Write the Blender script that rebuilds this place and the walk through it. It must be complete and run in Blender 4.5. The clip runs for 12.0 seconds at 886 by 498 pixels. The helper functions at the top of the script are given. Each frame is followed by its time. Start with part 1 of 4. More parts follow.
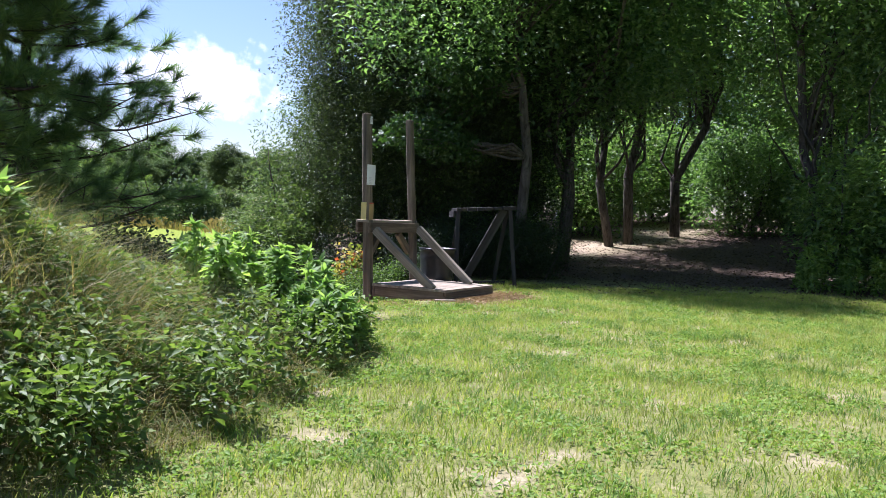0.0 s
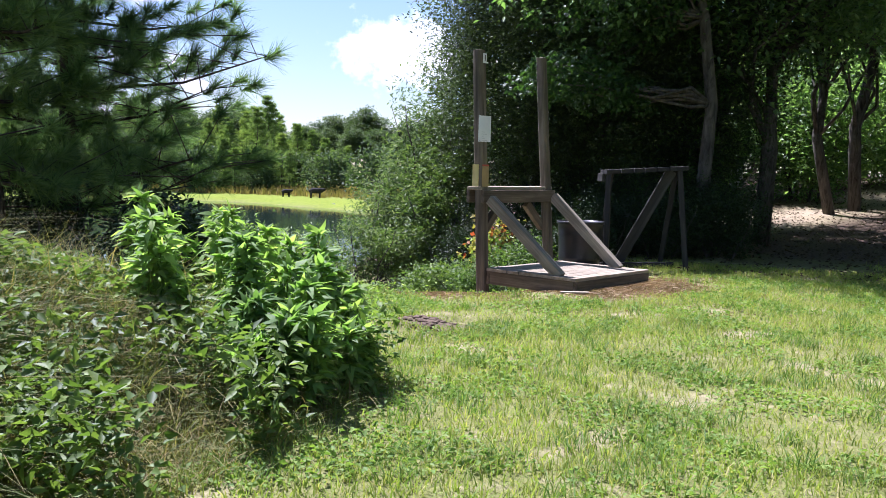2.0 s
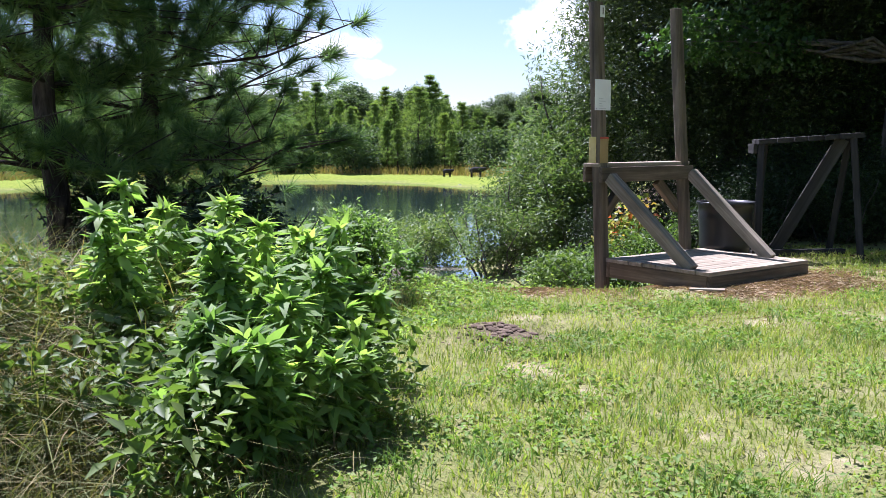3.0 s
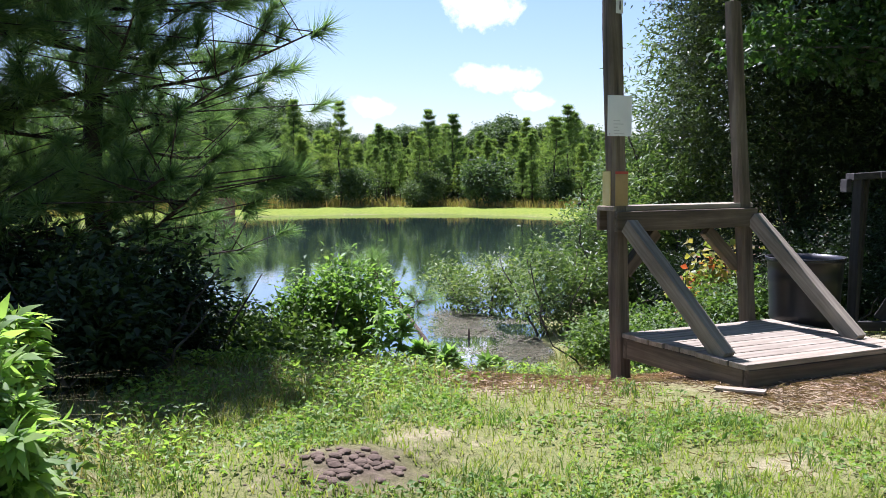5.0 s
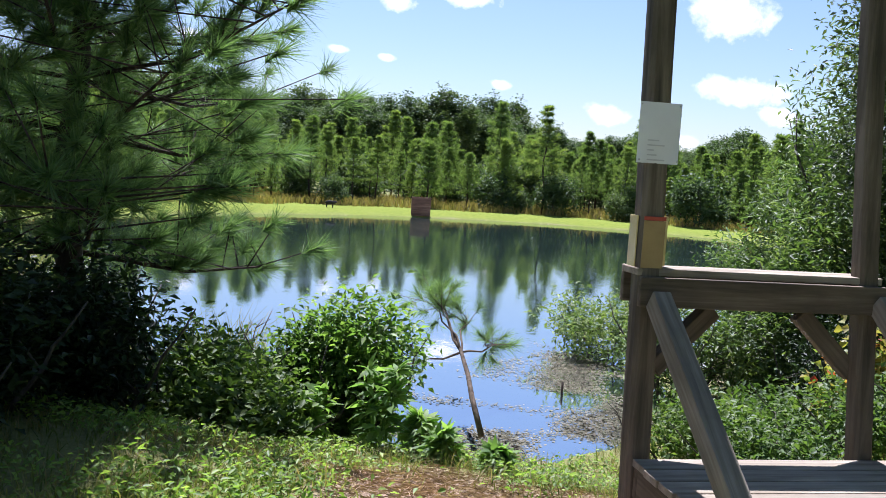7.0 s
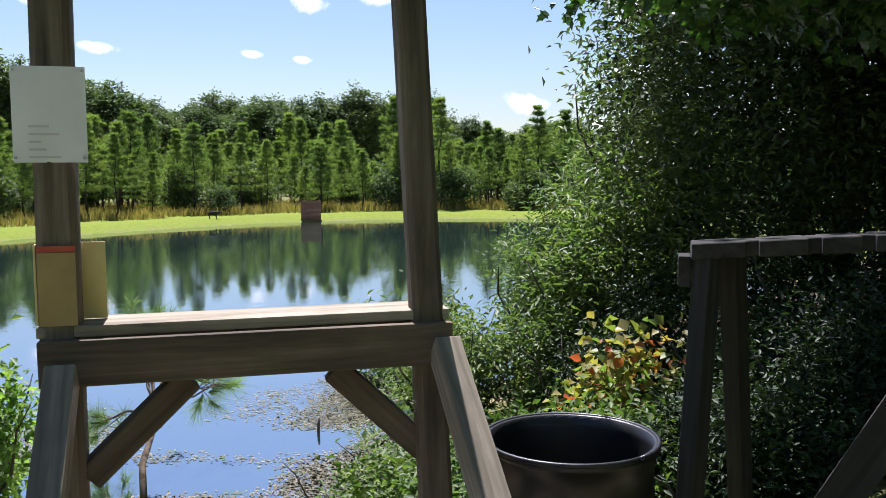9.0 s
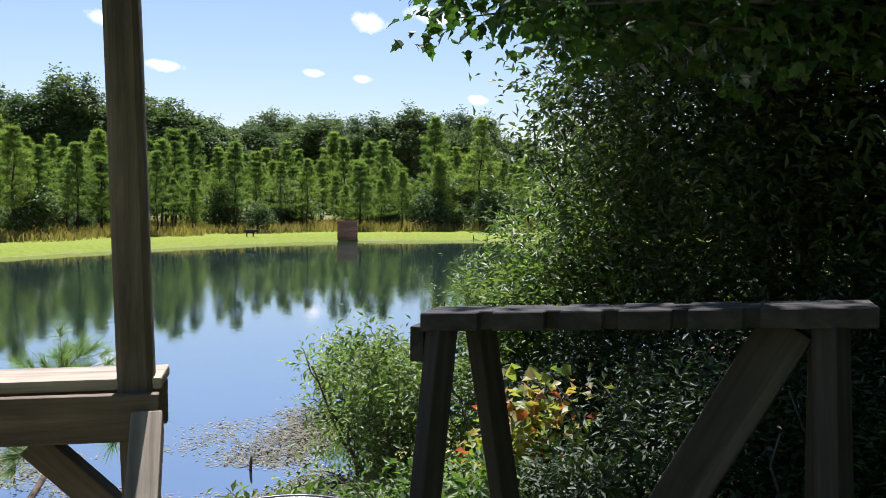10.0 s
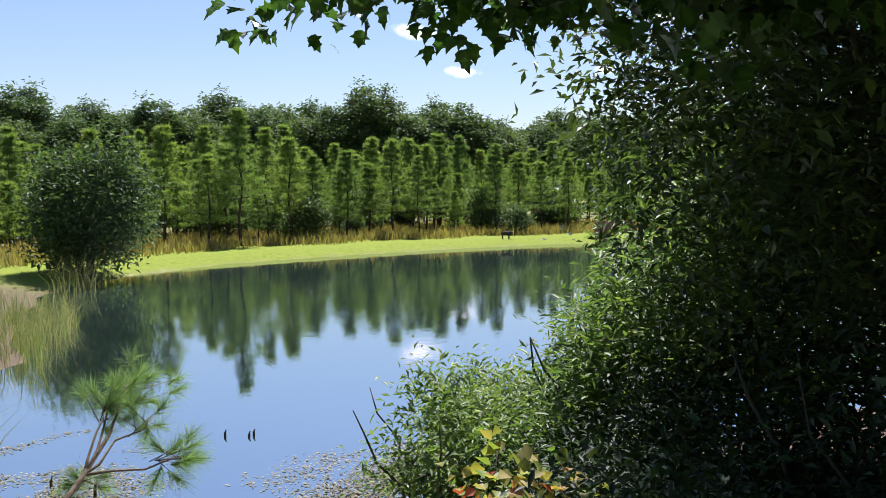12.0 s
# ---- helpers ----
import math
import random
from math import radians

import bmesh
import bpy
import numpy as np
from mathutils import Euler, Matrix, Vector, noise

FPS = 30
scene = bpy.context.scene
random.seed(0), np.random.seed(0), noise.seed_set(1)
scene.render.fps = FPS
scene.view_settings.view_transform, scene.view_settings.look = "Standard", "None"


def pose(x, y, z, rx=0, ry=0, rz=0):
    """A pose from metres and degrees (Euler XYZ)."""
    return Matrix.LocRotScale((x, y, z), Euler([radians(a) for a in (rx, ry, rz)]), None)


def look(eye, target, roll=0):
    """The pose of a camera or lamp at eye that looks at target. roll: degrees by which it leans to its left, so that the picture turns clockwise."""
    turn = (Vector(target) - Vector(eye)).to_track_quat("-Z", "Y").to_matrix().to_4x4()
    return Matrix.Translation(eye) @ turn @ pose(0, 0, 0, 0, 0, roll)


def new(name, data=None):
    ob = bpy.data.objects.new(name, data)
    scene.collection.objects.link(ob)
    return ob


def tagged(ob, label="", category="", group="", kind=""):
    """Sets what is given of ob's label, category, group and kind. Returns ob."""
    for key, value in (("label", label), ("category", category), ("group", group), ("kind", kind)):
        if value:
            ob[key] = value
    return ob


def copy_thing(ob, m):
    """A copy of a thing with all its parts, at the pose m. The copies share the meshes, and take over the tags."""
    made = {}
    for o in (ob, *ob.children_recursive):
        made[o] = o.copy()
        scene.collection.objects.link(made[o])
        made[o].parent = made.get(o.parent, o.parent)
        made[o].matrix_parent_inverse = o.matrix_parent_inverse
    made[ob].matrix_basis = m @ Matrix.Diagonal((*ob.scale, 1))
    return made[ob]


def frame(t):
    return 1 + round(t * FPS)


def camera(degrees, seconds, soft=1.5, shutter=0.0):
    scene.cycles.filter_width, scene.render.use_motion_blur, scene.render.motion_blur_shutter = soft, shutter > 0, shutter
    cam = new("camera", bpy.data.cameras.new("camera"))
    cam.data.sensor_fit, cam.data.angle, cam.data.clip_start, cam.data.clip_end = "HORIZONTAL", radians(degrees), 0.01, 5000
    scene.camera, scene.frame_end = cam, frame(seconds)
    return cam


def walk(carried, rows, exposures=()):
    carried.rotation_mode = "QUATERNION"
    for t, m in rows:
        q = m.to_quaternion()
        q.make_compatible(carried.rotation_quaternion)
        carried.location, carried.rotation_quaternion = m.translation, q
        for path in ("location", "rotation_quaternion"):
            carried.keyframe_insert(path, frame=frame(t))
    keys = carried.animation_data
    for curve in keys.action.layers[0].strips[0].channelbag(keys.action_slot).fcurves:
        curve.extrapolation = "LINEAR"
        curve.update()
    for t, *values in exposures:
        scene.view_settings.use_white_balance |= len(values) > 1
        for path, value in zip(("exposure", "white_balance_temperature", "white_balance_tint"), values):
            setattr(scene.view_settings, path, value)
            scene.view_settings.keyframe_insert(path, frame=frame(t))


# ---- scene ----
cam = camera(53.4, 12.0, 0.8)
PATH = [
    (0, (1.252, -2.400, 1.180), (1.021, -0.415, 1.090), 2.60),
    (0.5, (1.378, -1.728, 1.195), (1.056, 0.244, 1.110), 2.96),
    (1, (1.490, -1.008, 1.194), (1.003, 0.928, 1.075), 2.91),
    (1.5, (1.618, -0.269, 1.162), (0.990, 1.623, 1.001), 1.80),
    (2, (1.730, 0.451, 1.169), (1.039, 2.319, 0.988), 1.40),
    (2.5, (1.827, 1.071, 1.178), (0.981, 2.871, 0.969), 1.18),
    (3, (1.847, 1.819, 1.159), (0.804, 3.509, 0.924), -0.11),
    (3.5, (1.874, 2.451, 1.143), (0.746, 4.089, 0.938), -0.01),
    (3.7, (1.884, 2.687, 1.213), (0.734, 4.311, 1.009), 1.13),
    (5.3, (1.997, 4.491, 1.193), (0.640, 5.951, 1.029), -0.23),
    (5.5, (1.995, 4.734, 1.237), (0.633, 6.188, 1.062), 0.58),
    (6, (1.903, 5.338, 1.288), (0.468, 6.717, 1.081), 2.60),
    (6.5, (1.771, 5.916, 1.326), (0.189, 7.118, 1.108), 3.85),
    (7, (1.669, 6.433, 1.350), (0.009, 7.535, 1.184), 3.73),
    (7.5, (1.580, 7.020, 1.375), (-0.026, 8.207, 1.265), 2.12),
    (7.7, (1.535, 7.269, 1.403), (-0.042, 8.495, 1.299), 1.20),
    (9.3, (1.568, 9.057, 1.439), (-0.007, 10.278, 1.269), -0.56),
    (9.5, (1.640, 9.251, 1.460), (0.051, 10.456, 1.310), -0.67),
    (10, (1.868, 9.762, 1.530), (0.220, 10.888, 1.404), 0.48),
    (10.5, (1.866, 10.327, 1.587), (0.133, 11.316, 1.449), -0.35),
    (11, (1.792, 10.933, 1.648), (-0.011, 11.791, 1.528), -2.01),
    (11.5, (1.672, 11.379, 1.645), (-0.209, 12.053, 1.540), -1.74),
    (12, (1.550, 11.813, 1.656), (-0.374, 12.344, 1.527), -0.77),
]
EXPOSURES = [(0.0, 1.55, 5550, 30), (3.7, 1.52, 5550, 30), (5.3, 1.4, 5600, 27), (7.7, 1.27, 5650, 25), (9.3, 1.2, 5950, 22), (12.0, 1.2, 6000, 22)]
walk(cam, [(t, look(eye, target, roll)) for t, eye, target, roll in PATH], EXPOSURES)

# ---- light ----
SUN = Vector((-0.445, 0.19, 0.875)).normalized()      # towards the sun
world = bpy.data.worlds.new("sky")
scene.world = world
world.use_nodes = True
wn = world.node_tree
sky = wn.nodes.new("ShaderNodeTexSky")
sky.sky_type, sky.sun_disc = "NISHITA", False
sky.sun_elevation, sky.sun_rotation = math.asin(SUN.z), math.atan2(SUN.x, SUN.y)
sky.air_density, sky.dust_density, sky.ozone_density = 1.2, 0.4, 3.2
wn.links.new(sky.outputs[0], wn.nodes["Background"].inputs[0])
wn.nodes["Background"].inputs[1].default_value = 0.053
lamp = bpy.data.lights.new("sun", "SUN")
lamp.energy, lamp.angle, lamp.color = 5.0, radians(0.6), (1.0, 0.965, 0.91)
sun = new("sun", lamp)
sun.matrix_world = look(SUN * 60, (0, 0, 0))

# ---- materials ----


def material(name, rough=0.8, metal=0.0, spec=0.5):
    m = bpy.data.materials.new(name)
    m.use_nodes = True
    nt = m.node_tree
    b = nt.nodes["Principled BSDF"]
    b.inputs["Roughness"].default_value = rough
    b.inputs["Metallic"].default_value = metal
    b.inputs["Specular IOR Level"].default_value = spec
    return m, nt, b


def ramp(nt, fac, stops):
    r = nt.nodes.new("ShaderNodeValToRGB")
    el = r.color_ramp.elements
    while len(el) < len(stops):
        el.new(0.5)
    for e, (p, c) in zip(el, stops):
        e.position, e.color = p, (*c, 1)
    nt.links.new(fac, r.inputs[0])
    return r.outputs[0]


def noise_tex(nt, scale, detail=4.0, rough=0.55, stretch=None, dist=0.0):
    n = nt.nodes.new("ShaderNodeTexNoise")
    n.inputs["Scale"].default_value, n.inputs["Detail"].default_value = scale, detail
    n.inputs["Roughness"].default_value, n.inputs["Distortion"].default_value = rough, dist
    tc = nt.nodes.new("ShaderNodeTexCoord")
    mp = nt.nodes.new("ShaderNodeMapping")
    if stretch:
        mp.inputs["Scale"].default_value = stretch
    nt.links.new(tc.outputs["Object"], mp.inputs[0])
    nt.links.new(mp.outputs[0], n.inputs["Vector"])
    return n.outputs[0]


def mix(nt, fac, a, b, how="MIX"):
    n = nt.nodes.new("ShaderNodeMix")
    n.data_type, n.blend_type = "RGBA", how
    for s, v in ((n.inputs[0], fac), (n.inputs[6], a), (n.inputs[7], b)):
        if isinstance(v, (int, float)):
            s.default_value = v
        elif isinstance(v, tuple):
            s.default_value = (*v, 1)
        else:
            nt.links.new(v, s)
    return n.outputs[2]


def bump(nt, b, height, strength=0.5, dist=0.01):
    n = nt.nodes.new("ShaderNodeBump")
    n.inputs["Strength"].default_value, n.inputs["Distance"].default_value = strength, dist
    nt.links.new(height, n.inputs["Height"])
    nt.links.new(n.outputs[0], b.inputs["Normal"])


def leaf_material(name, cols, trans=0.35, rough=0.5, spec=0.4, glow=1.5):
    """Thin leaves: a glossy face that also lets sunlight through."""
    m, nt, b = material(name, rough, 0, spec)
    g = nt.nodes.new("ShaderNodeNewGeometry")
    n = len(cols)
    c = ramp(nt, g.outputs["Random Per Island"], [(i / max(1, n - 1), k) for i, k in enumerate(cols)])
    c = mix(nt, 0.55, c, ramp(nt, noise_tex(nt, 1.3, 3), [(0.3, (0.55, 0.6, 0.5)), (0.7, (1.25, 1.2, 1.1))]), "MULTIPLY")
    inf = nt.nodes.new("ShaderNodeObjectInfo")
    c = mix(nt, 0.8, c, ramp(nt, inf.outputs["Random"], [(0.0, (0.72, 0.78, 0.8)), (0.5, (1.0, 1.0, 1.0)), (1.0, (1.25, 1.15, 1.0))]), "MULTIPLY")
    nt.links.new(c, b.inputs["Base Color"])
    t = nt.nodes.new("ShaderNodeBsdfTranslucent")
    nt.links.new(mix(nt, 1.0, c, (glow * 1.1, glow * 1.25, glow * 0.55), "MULTIPLY"), t.inputs[0])
    s = nt.nodes.new("ShaderNodeMixShader")
    s.inputs[0].default_value = trans
    nt.links.new(b.outputs[0], s.inputs[1])
    nt.links.new(t.outputs[0], s.inputs[2])
    nt.links.new(s.outputs[0], nt.nodes["Material Output"].inputs[0])
    return m


def wood_material(name, dark, mid, light, scale=1.0, rough=0.85):
    m, nt, b = material(name, rough, 0, 0.25)
    grain = noise_tex(nt, 9 * scale, 8, 0.65, (0.12, 2.2, 2.2), 0.4)
    stain = noise_tex(nt, 2.2, 5, 0.6)
    inf = nt.nodes.new("ShaderNodeObjectInfo")
    c = ramp(nt, grain, [(0.32, dark), (0.5, mid), (0.68, light)])
    c = mix(nt, 0.5, c, ramp(nt, stain, [(0.35, (0.5, 0.5, 0.5)), (0.65, (1.15, 1.12, 1.08))]), "MULTIPLY")
    c = mix(nt, 0.5, c, ramp(nt, inf.outputs["Random"], [(0.0, (0.7, 0.68, 0.66)), (1.0, (1.2, 1.18, 1.12))]), "MULTIPLY")
    nt.links.new(c, b.inputs["Base Color"])
    bump(nt, b, grain, 0.6, 0.004)
    return m


def bark_material(name, dark, light):
    m, nt, b = material(name, 0.95, 0, 0.15)
    g = noise_tex(nt, 14, 7, 0.65, (1, 1, 0.22), 0.6)
    c = ramp(nt, g, [(0.35, dark), (0.66, light)])
    nt.links.new(mix(nt, 0.4, c, ramp(nt, noise_tex(nt, 2.5, 3), [(0.3, (0.6, 0.6, 0.6)), (0.7, (1.2, 1.2, 1.1))]), "MULTIPLY"), b.inputs["Base Color"])
    bump(nt, b, g, 0.9, 0.02)
    return m


def plain(name, cols, scale=6, rough=0.7, spec=0.4, relief=0.2, metal=0.0):
    m, nt, b = material(name, rough, metal, spec)
    n = noise_tex(nt, scale, 6, 0.6)
    nt.links.new(ramp(nt, n, [(0.3, cols[0]), (0.7, cols[1])]), b.inputs["Base Color"])
    if relief:
        bump(nt, b, n, relief, 0.01)
    return m


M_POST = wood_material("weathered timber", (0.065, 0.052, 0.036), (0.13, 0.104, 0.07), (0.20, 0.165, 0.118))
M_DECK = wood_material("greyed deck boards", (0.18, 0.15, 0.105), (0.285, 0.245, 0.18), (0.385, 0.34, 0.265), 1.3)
M_BRACE = wood_material("grey brace timber", (0.15, 0.128, 0.092), (0.24, 0.21, 0.155), (0.33, 0.295, 0.23), 1.2)
# grey timber taken down to near black; the tree shade is in the colour
M_RACK_SHADE = wood_material("shade-darkened rack timber", (0.02, 0.019, 0.017), (0.036, 0.034, 0.03), (0.062, 0.059, 0.053))
M_CRATE = wood_material("brown target timber", (0.1, 0.06, 0.035), (0.17, 0.1, 0.06), (0.23, 0.15, 0.09))
M_PINEBARK = bark_material("pine bark", (0.02, 0.016, 0.013), (0.10, 0.075, 0.06))
M_BARK = bark_material("grey bark", (0.035, 0.03, 0.026), (0.14, 0.125, 0.105))
M_TWIG = bark_material("twig bark", (0.06, 0.045, 0.03), (0.16, 0.125, 0.09))
M_BARREL = plain("black plastic", ((0.006, 0.006, 0.007), (0.014, 0.014, 0.015)), 5, 0.38, 0.5, 0.06)
M_PAPER = plain("laminated sheet", ((0.62, 0.64, 0.66), (0.74, 0.75, 0.76)), 3, 0.3, 0.5, 0.03)
M_INK = plain("grey ink", ((0.48, 0.49, 0.51), (0.54, 0.55, 0.57)), 9, 0.6, 0.3, 0)
M_YELLOW = plain("faded yellow plastic", ((0.6, 0.48, 0.16), (0.7, 0.6, 0.26)), 7, 0.45, 0.5, 0.05)
M_STEEL = plain("galvanised steel", ((0.35, 0.35, 0.36), (0.5, 0.5, 0.5)), 20, 0.4, 0.5, 0.05, 0.8)
M_FOAM = plain("dark target foam", ((0.02, 0.018, 0.016), (0.045, 0.04, 0.034)), 7, 0.9, 0.2, 0.4)
M_BOARD = plain("white painted board", ((0.55, 0.56, 0.56), (0.75, 0.75, 0.74)), 4, 0.6, 0.4, 0.1)
M_STONE = plain("pale sandy soil", ((0.2, 0.155, 0.11), (0.36, 0.29, 0.22)), 9, 0.95, 0.1, 0.8)
M_DARKSOIL = plain("dug brown soil", ((0.065, 0.047, 0.033), (0.16, 0.12, 0.085)), 18, 0.95, 0.1, 1.0)

# canopy shade is put into this leaf colour, darker than the leaf itself
L_MYRTLE_SHADE = leaf_material("shade-darkened myrtle leaf", [(0.016, 0.029, 0.012), (0.028, 0.05, 0.018), (0.046, 0.076, 0.027)], 0.17, 0.55, 0.25)
L_EVERGREEN = leaf_material("evergreen leaf", [(0.024, 0.04, 0.015), (0.045, 0.072, 0.024), (0.075, 0.108, 0.036)], 0.26, 0.5, 0.3)
# lit copy of the same leaf: sunlight is put into the colour
L_MYRTLE_SUN = leaf_material("sun-brightened myrtle foliage", [(0.045, 0.08, 0.025), (0.085, 0.135, 0.04), (0.145, 0.19, 0.06)], 0.38, 0.5, 0.35)
L_OAK = leaf_material("oak leaf", [(0.055, 0.105, 0.036), (0.11, 0.185, 0.06), (0.18, 0.26, 0.095)], 0.5, 0.42, 0.5, 1.6)
L_MAPLE = leaf_material("maple leaf", [(0.022, 0.055, 0.014), (0.045, 0.095, 0.022)], 0.35, 0.5, 0.35)
L_AUTUMN = leaf_material("turning maple leaf", [(0.3, 0.045, 0.035), (0.24, 0.24, 0.06), (0.1, 0.17, 0.04), (0.3, 0.24, 0.09), (0.09, 0.16, 0.04)], 0.4, 0.5, 0.35)
L_WEED = leaf_material("broad weed leaf", [(0.11, 0.19, 0.055), (0.19, 0.29, 0.085), (0.28, 0.38, 0.12)], 0.5, 0.6, 0.3)
L_CREEP = leaf_material("creeper leaf", [(0.045, 0.085, 0.02), (0.08, 0.135, 0.032), (0.13, 0.19, 0.048)], 0.35, 0.55, 0.3)
L_VINE = leaf_material("vine leaf", [(0.075, 0.135, 0.03), (0.135, 0.22, 0.05), (0.23, 0.32, 0.08)], 0.5, 0.5, 0.35)
L_NEEDLE = leaf_material("pine needle", [(0.065, 0.11, 0.05), (0.11, 0.175, 0.075), (0.17, 0.24, 0.105)], 0.52, 0.5, 0.3)
L_FARPINE = leaf_material("young pine needle", [(0.08, 0.125, 0.035), (0.135, 0.195, 0.054), (0.2, 0.26, 0.082)], 0.45, 0.6, 0.2)
L_FAROAK = leaf_material("far hardwood leaf", [(0.045, 0.075, 0.032), (0.07, 0.11, 0.045), (0.10, 0.14, 0.058)], 0.28, 0.6, 0.2)
L_GRASS = leaf_material("lawn grass", [(0.13, 0.19, 0.035), (0.19, 0.25, 0.05), (0.23, 0.28, 0.065), (0.34, 0.3, 0.13)], 0.4, 0.6, 0.25)
L_CLOVER = leaf_material("lawn clover", [(0.09, 0.17, 0.035), (0.16, 0.24, 0.055)], 0.35, 0.6, 0.25)
L_TALL = leaf_material("tall grass", [(0.07, 0.10, 0.026), (0.12, 0.145, 0.04), (0.18, 0.17, 0.065), (0.25, 0.19, 0.10)], 0.35, 0.6, 0.25)
L_STRAWGRASS = leaf_material("dry meadow grass", [(0.19, 0.17, 0.05), (0.28, 0.22, 0.08), (0.3, 0.2, 0.1)], 0.3, 0.7, 0.15)
L_STRAW = leaf_material("fallen pine straw", [(0.17, 0.11, 0.072), (0.3, 0.21, 0.145), (0.43, 0.33, 0.24)], 0.1, 0.7, 0.15)
L_LITTER = leaf_material("dead leaf", [(0.045, 0.03, 0.022), (0.085, 0.06, 0.042), (0.15, 0.11, 0.08)], 0.1, 0.8, 0.1)
L_REED = leaf_material("reed blade", [(0.07, 0.10, 0.03), (0.14, 0.15, 0.06), (0.24, 0.21, 0.12)], 0.3, 0.6, 0.2)

# ---- mesh helpers ----
rng = np.random.default_rng(7)


def mesh_object(name, verts, faces, mat, parent=None, smooth=False, label=""):
    """One mesh object from an (n, 3) array and an (m, 3) or (m, 4) array, or lists."""
    me = bpy.data.meshes.new(name)
    if isinstance(faces, np.ndarray):
        k = faces.shape[1]
        me.vertices.add(len(verts))
        me.vertices.foreach_set("co", np.ascontiguousarray(verts, np.float32).ravel())
        me.loops.add(faces.size)
        me.loops.foreach_set("vertex_index", np.ascontiguousarray(faces, np.int32).ravel())
        me.polygons.add(len(faces))
        me.polygons.foreach_set("loop_start", np.arange(0, faces.size, k, dtype=np.int32))
        me.update(calc_edges=True)
    else:
        me.from_pydata([tuple(v) for v in verts], [], faces)
    if smooth:
        me.polygons.foreach_set("use_smooth", np.ones(len(me.polygons), bool))
    me.materials.append(mat)
    ob = new(name, me)
    if parent:
        ob.parent = parent
    if label:
        ob["label"] = label
    return ob


def part(name, bm, mat, parent, label=""):
    me = bpy.data.meshes.new(name)
    bm.to_mesh(me)
    bm.free()
    me.materials.append(mat)
    ob = new(name, me)
    ob.parent = parent
    if label:
        ob["label"] = label
    return ob


def thing(name, at, label, category, group="", kind=""):
    ob = new(name)
    ob.empty_display_size = 0.1
    ob.matrix_world = at if isinstance(at, Matrix) else Matrix.Translation(at)
    return tagged(ob, label, category, group, kind)


def beam_bm(a, b, w, d, up=(0, 0, 1), bevel=0.006, wear=0.003):
    """A sawn timber from a to b, w across and d along up, with eased and uneven edges."""
    a, b = Vector(a), Vector(b)
    x = (b - a).normalized()
    y = Vector(up).cross(x).normalized()
    z = x.cross(y)
    bm = bmesh.new()
    bmesh.ops.create_cube(bm, size=1)
    ln = (b - a).length
    bmesh.ops.scale(bm, vec=(ln, w, d), verts=bm.verts)
    bmesh.ops.bevel(bm, geom=bm.edges[:], offset=bevel, segments=2, affect="EDGES", profile=0.6)
    for v in bm.verts:
        v.co += noise.noise_vector(v.co * 7 + a * 3) * wear
    rot = Matrix((x, y, z)).transposed().to_4x4()
    bmesh.ops.transform(bm, matrix=Matrix.Translation((a + b) / 2) @ rot, verts=bm.verts)
    return bm


def tube(pts, radii, sides=7):
    """Vertices and quads of a tapered, closed tube along pts."""
    pts = [Vector(p) for p in pts]
    vs, fs = [], []
    for i, p in enumerate(pts):
        d = (pts[min(i + 1, len(pts) - 1)] - pts[max(i - 1, 0)]).normalized()
        s = d.orthogonal().normalized() if abs(d.z) > 0.95 else Vector((0, 0, 1)).cross(d).normalized()
        t = d.cross(s)
        for k in range(sides):
            a = 2 * math.pi * k / sides
            vs.append(p + (s * math.cos(a) + t * math.sin(a)) * radii[i])
    for i in range(len(pts) - 1):
        for k in range(sides):
            j = (k + 1) % sides
            fs.append((i * sides + k, i * sides + j, (i + 1) * sides + j, (i + 1) * sides + k))
    fs.append(tuple(range(sides))[::-1])
    fs.append(tuple((len(pts) - 1) * sides + k for k in range(sides)))
    return vs, fs


class Woody:
    """Collects tubes into one mesh."""

    def __init__(self):
        self.v, self.f = [], []

    def add(self, pts, radii, sides=7):
        vs, fs = tube(pts, radii, sides)
        n = len(self.v)
        self.v += vs
        self.f += [tuple(i + n for i in f) for f in fs]


def unit(a):
    return a / np.maximum(np.linalg.norm(a, axis=1, keepdims=True), 1e-6)


def leaves(centres, length, width, flat=0.5, droop=0.0, out=None, outw=0.0, fold=0.25):
    """Folded diamond leaves, one at each centre: vertices and triangles."""
    n = len(centres)
    ax = rng.normal(size=(n, 3))
    ax[:, 2] *= 1 - flat
    if out is not None:
        ax = unit(ax) + out * outw
    ax[:, 2] -= droop
    ax = unit(ax)
    up = rng.normal(size=(n, 3)) * 0.5
    up[:, 2] += 1.0
    side = unit(np.cross(ax, up))
    nor = np.cross(side, ax)
    ln = (length * rng.uniform(0.65, 1.25, n))[:, None]
    wd = ln * (width / length)
    base = centres
    mid = base + ax * ln * 0.45
    tip = base + ax * ln - nor * ln * fold * 0.5
    v = np.stack([base, mid + side * wd * 0.5 + nor * wd * fold, tip, mid - side * wd * 0.5 + nor * wd * fold], 1).reshape(-1, 3)
    i = np.arange(n)[:, None] * 4
    f = np.concatenate([i + [0, 1, 2], i + [0, 2, 3]], 0)
    return v, f


